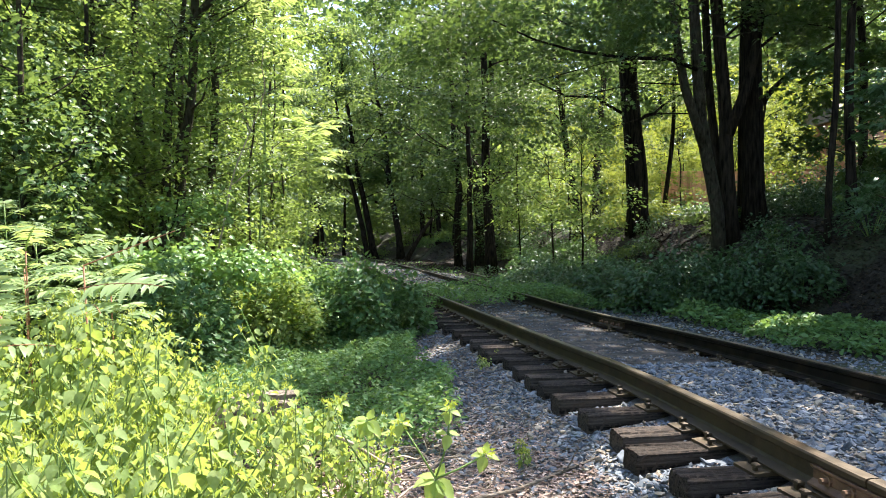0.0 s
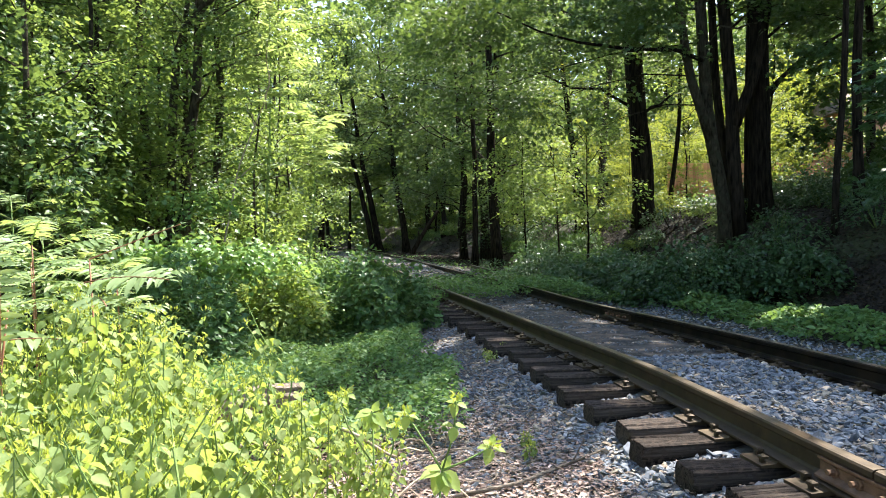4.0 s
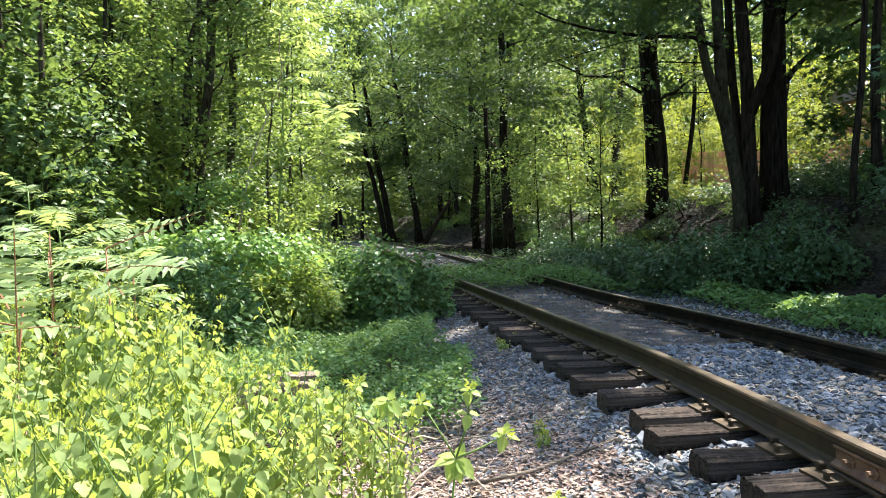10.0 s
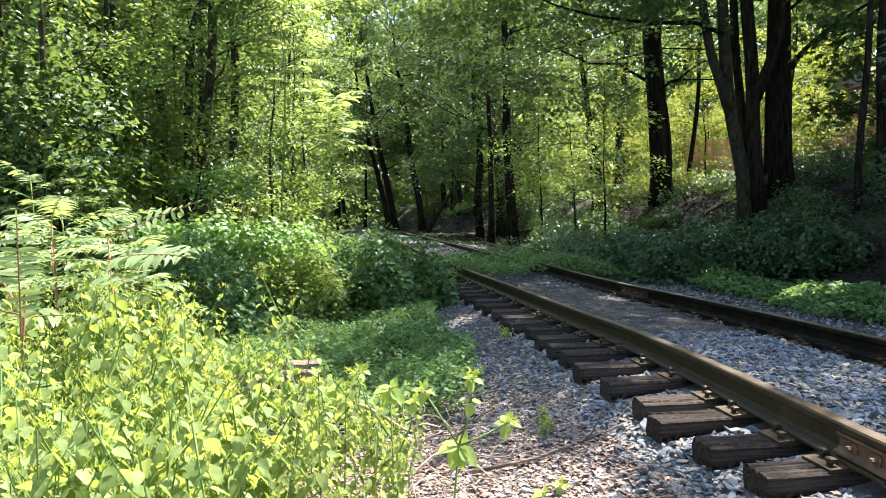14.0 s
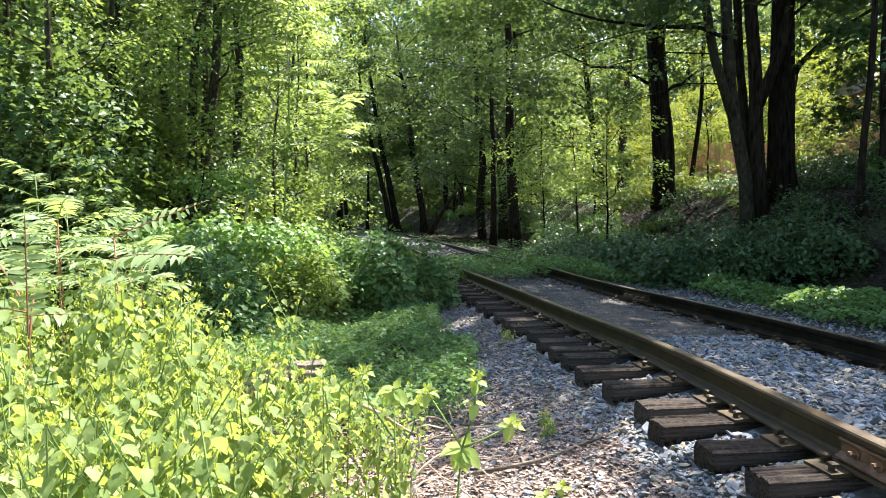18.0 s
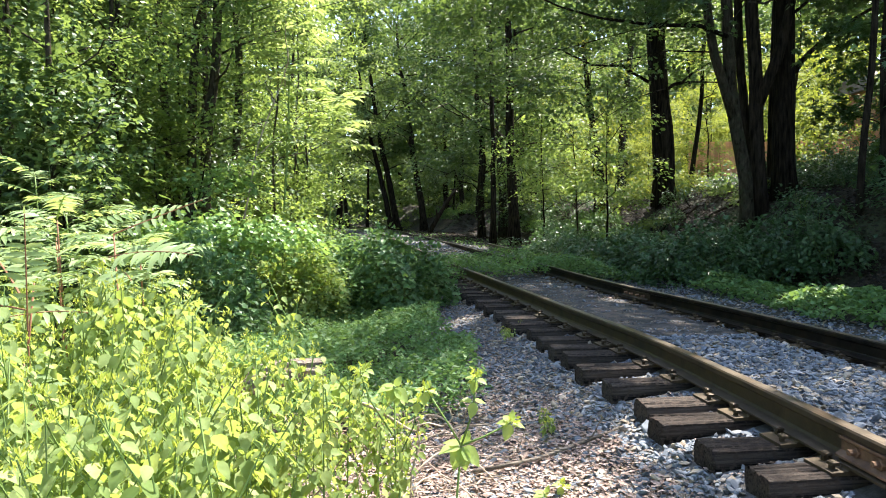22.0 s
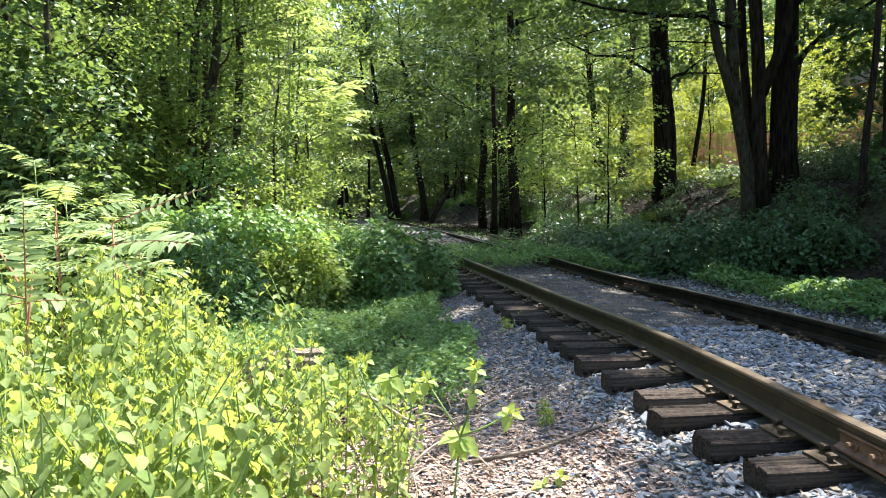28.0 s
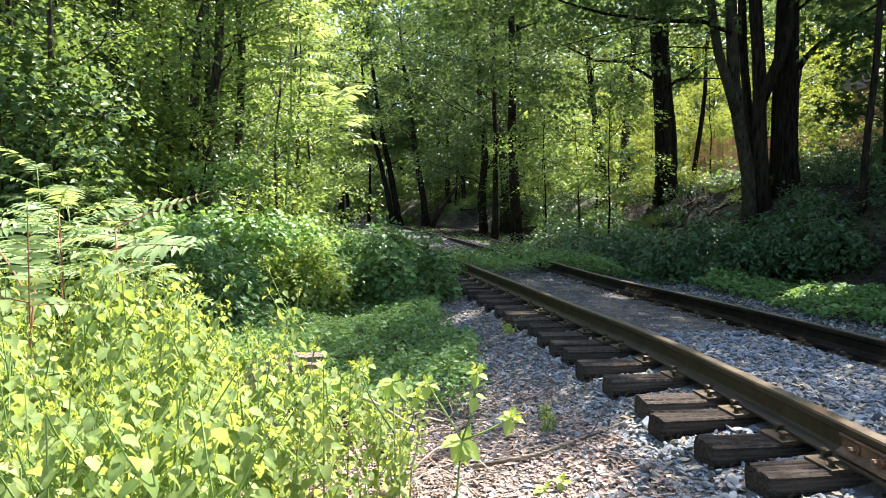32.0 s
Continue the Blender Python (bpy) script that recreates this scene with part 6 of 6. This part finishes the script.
# ---- dead wood ----
def dead_branch(name, points, radius, label, mat, forks=0, seed=0, category="branch"):
    r = np.random.default_rng(seed)
    pts = np.array(points, float)
    base = pts[0]
    t = thing(name, Matrix.Translation(base), label, category)
    k = np.linspace(0, 1, len(pts))
    part("stick" if radius < 0.05 else "log", mesh_of("stick", *tube(pts - base, radius * (1 - 0.5 * k), 9, 0.13 if radius > 0.04 else 0.06), mat, smooth=True), t)
    for _ in range(forks):
        i = int(r.integers(1, len(pts)))
        e = pts[i] - base + r.normal(0, 0.14, 3) + [0, 0, 0.08]
        mid = (pts[i] - base + e) / 2 + r.normal(0, 0.03, 3)
        part("side_twig", mesh_of("side_twig", *tube(np.array([pts[i] - base, mid, e]), [radius * 0.5, radius * 0.4, radius * 0.2], 5), mat), t)
    return t


dead_branch("fallen_stick", [(0.1, 3.62, -0.46), (0.45, 3.72, -0.42), (0.75, 3.85, -0.36), (1.02, 3.98, -0.3)], 0.012, "grey dry stick lying across the ballast edge", LOGWOOD, 2, 1)
dead_branch("fallen_log", [(-1.68, 4.3, -0.6), (-1.66, 4.3, -0.47), (-1.58, 4.33, -0.33), (-1.5, 4.36, -0.24), (-1.38, 4.42, -0.2), (-1.25, 4.5, -0.17), (-1.12, 4.58, -0.16), (-0.98, 4.66, -0.17)], 0.082, "grey weathered log with a broken end among weeds", LOGWOOD, 0, 2, "log")
# its bark is split lengthwise and its end torn
lr = np.random.default_rng(4)
log = [o for o in scene.objects if o.name == "log"][0]
q, a = np.linspace(0, 1, 40), np.linspace(0, 2 * math.pi, 28, endpoint=False)
ridge = 0.16 * np.abs(np.sin(a * 3.5 + 0.7)) + 0.1 * np.sin(a * 9 + 1) + lr.normal(0, 0.06, 28)
end = lr.uniform(0, 0.09, 28)
mid = np.stack([np.interp(q, np.linspace(0, 1, 8), c) for c in np.array([(0, 0, -0.02), (0.03, 0, 0.13), (0.1, 0.03, 0.27), (0.18, 0.06, 0.35), (0.3, 0.12, 0.4), (0.43, 0.2, 0.42), (0.56, 0.28, 0.44), (0.72, 0.37, 0.43)]).T], -1)
along = unit(np.gradient(mid, axis=0))
flat = unit(np.cross(along, [0.3, -0.8, 0.5]))
up_ = np.cross(flat, along)
rad = 0.075 * (1 + ridge[None] * (0.8 + 0.5 * np.sin(q * 7 + 1))[:, None] + 0.12 * np.sin(q * 11)[:, None] + lr.normal(0, 0.03, (40, 28)))
verts = mid[:, None] + rad[..., None] * (flat[:, None] * np.cos(a)[None, :, None] + up_[:, None] * np.sin(a)[None, :, None])
verts[-1] += end[:, None] * along[-1]
i0 = np.arange(39 * 28)
nxt = i0 - i0 % 28 + (i0 + 1) % 28
caps = np.stack([np.arange(28) + 39 * 28, (np.arange(28) + 1) % 28 + 39 * 28, np.full(28, 40 * 28)], -1)
log.data = mesh_of("log", np.concatenate([verts.reshape(-1, 3), [mid[-1] - 0.02 * along[-1]]]), [np.stack([i0, nxt, nxt + 28, i0 + 28], -1), caps], LOGWOOD)
dr = np.random.default_rng(8)
for i in range(24):
    x, y = dr.uniform(-0.9, 0.1), dr.uniform(2.5, 4.4)
    z = float(ground_z(np.array([x]), np.array([y]))[0])
    a, ln = dr.uniform(-0.6, 0.6), dr.uniform(0.35, 0.8)
    q = np.linspace(0, 1, 12)
    bow, kink = float(dr.uniform(-0.16, 0.16)), dr.uniform(0, 6, 2)
    side = bow * np.sin(q * 3.1) + 0.035 * np.sin(q * 9 + kink[0]) + dr.normal(0, 0.006, 12)
    pts = np.stack([x + ln * q * math.cos(a) - side * math.sin(a), y + ln * q * math.sin(a) + side * math.cos(a), z + 0.02 + 0.2 * np.sin(q * 3.0) * dr.uniform(0.1, 1) + 0.025 * np.sin(q * 8 + kink[1])], -1)
    dead_branch("dry_vine", pts, float(dr.uniform(0.003, 0.0075)), "curling dry vine stem over leaf litter", TWIG, 2, 20 + i)
fork = dead_branch("dry_vine", [(-0.41, 3.05, 0.057), (-0.38, 3.05, 0.045), (-0.33, 3.05, 0.02), (-0.267, 3.05, -0.02), (-0.205, 3.05, -0.058), (-0.165, 3.05, -0.07), (-0.157, 3.04, -0.115), (-0.174, 3.03, -0.18), (-0.19, 3.02, -0.24), (-0.2, 3.0, -0.45)], 0.008, "pale forked dry vine arching over leaf litter", TWIG, 0, 5)
part("side_twig", mesh_of("side_twig", *tube(np.array([(-0.165, 3.05, -0.07), (-0.162, 3.05, -0.042), (-0.117, 3.05, -0.029), (-0.055, 3.05, -0.046), (-0.025, 3.05, -0.025), (-0.01, 3.05, -0.005), (-0.028, 3.05, 0.038)]) - [-0.41, 3.05, 0.057], np.linspace(0.0055, 0.002, 7), 6), TWIG, smooth=True), fork)
dead_branch("leaning_dead_trunk", [(-1.35, 40, -0.1), (-0.9, 40, 0.7), (-0.3, 40, 1.7), (0.2, 40, 2.4)], 0.16, "dark dead trunk leaning on the far bank", BARK, 2, 3, "log")
for i, (x, y, dx, dy) in enumerate(((0.4, 41, 1.4, -1.5), (1.2, 40, 1.2, -1.8), (2.2, 38, 1.0, -2.0), (5.6, 17, 1.5, -1.2), (6.4, 18.5, -1.2, -1.5), (4.6, 16.2, 1.2, 0.5), (6.9, 17.6, 0.9, -1.0), (5.0, 18.2, 1.3, 0.6), (7.6, 16.8, -0.8, -1.2), (8.2, 13.2, -1.1, -0.9), (7.5, 11.2, 0.9, 1.1))):
    z = lambda a, b: float(ground_z(np.array([a]), np.array([b]))[0])
    dead_branch("fallen_branch", [(x + dx * q, y + dy * q, z(x + dx * q, y + dy * q) + 0.05) for q in (0, 0.33, 0.66, 1)], 0.035, "brown fallen branch on the leafy bank", LOGWOOD if y > 30 else BARK, 3, 60 + i)


# ---- fence and house behind the bank ----
def board_fence(x0, x1, y, z, h):
    t = thing("board_fence", pose(x0, y, z), "red-brown board fence coloured as if sunlit, behind trees", "fence")
    n = int((x1 - x0) / 0.16)
    me = mesh_of("board", *box((0.15, 0.025, h)), FENCE)
    for i in range(n):
        part("board", me, t, at=pose(0.16 * i, 0, h / 2 + float(dr.normal(0, 0.006))))
    for i in range(0, n, 15):
        part("post", mesh_of("post", *box((0.1, 0.1, h + 0.1)), FENCE), t, at=pose(0.16 * i, 0.07, h / 2))
    for zz in (0.3, h - 0.3):
        part("fence_rail", mesh_of("fence_rail", *box((x1 - x0, 0.05, 0.09)), FENCE), t, at=pose((x1 - x0) / 2, 0.045, zz))
    return t


board_fence(10.4, 20.4, 31.0, float(ground_z(np.array([14.0]), np.array([31.0]))[0]) + 0.1, 1.5)
hz = float(ground_z(np.array([21.5]), np.array([34.0]))[0])
house = thing("garden_house", pose(22.6, 36, hz), "small brown wooden house behind the fence", "house")
part("wall", mesh_of("wall", *box((4.0, 4.0, 4.4)), FENCE), house, at=pose(0, 0, 2.1))
part("roof", mesh_of("roof", np.array([[-2.3, -2.3, 4.2], [2.3, -2.3, 4.2], [2.3, 2.3, 4.2], [-2.3, 2.3, 4.2], [-2.3, 0, 5.6], [2.3, 0, 5.6]]), [np.array([[0, 1, 5, 4], [2, 3, 4, 5], [3, 2, 1, 0]]), np.array([[0, 4, 3], [1, 2, 5]])], ROOF), house)


# ---- the breeze in the nearest plants ----
def motions():
    r = np.random.default_rng(3)
    for t in swaying:
        rest = t.matrix_basis.copy()
        a, b = r.uniform(0, 6, 2)
        rows = []
        for k in range(0, 65):
            q = k * 0.5
            rx = 0.22 * math.sin(1.9 * q + a) + 0.12 * math.sin(4.3 * q + b)
            ry = 0.28 * math.sin(1.6 * q + b) + 0.12 * math.sin(3.7 * q + a)
            rows.append((q, rest @ pose(0, 0, 0, rx, ry, 0)))
        walk(t, rows)


motions()
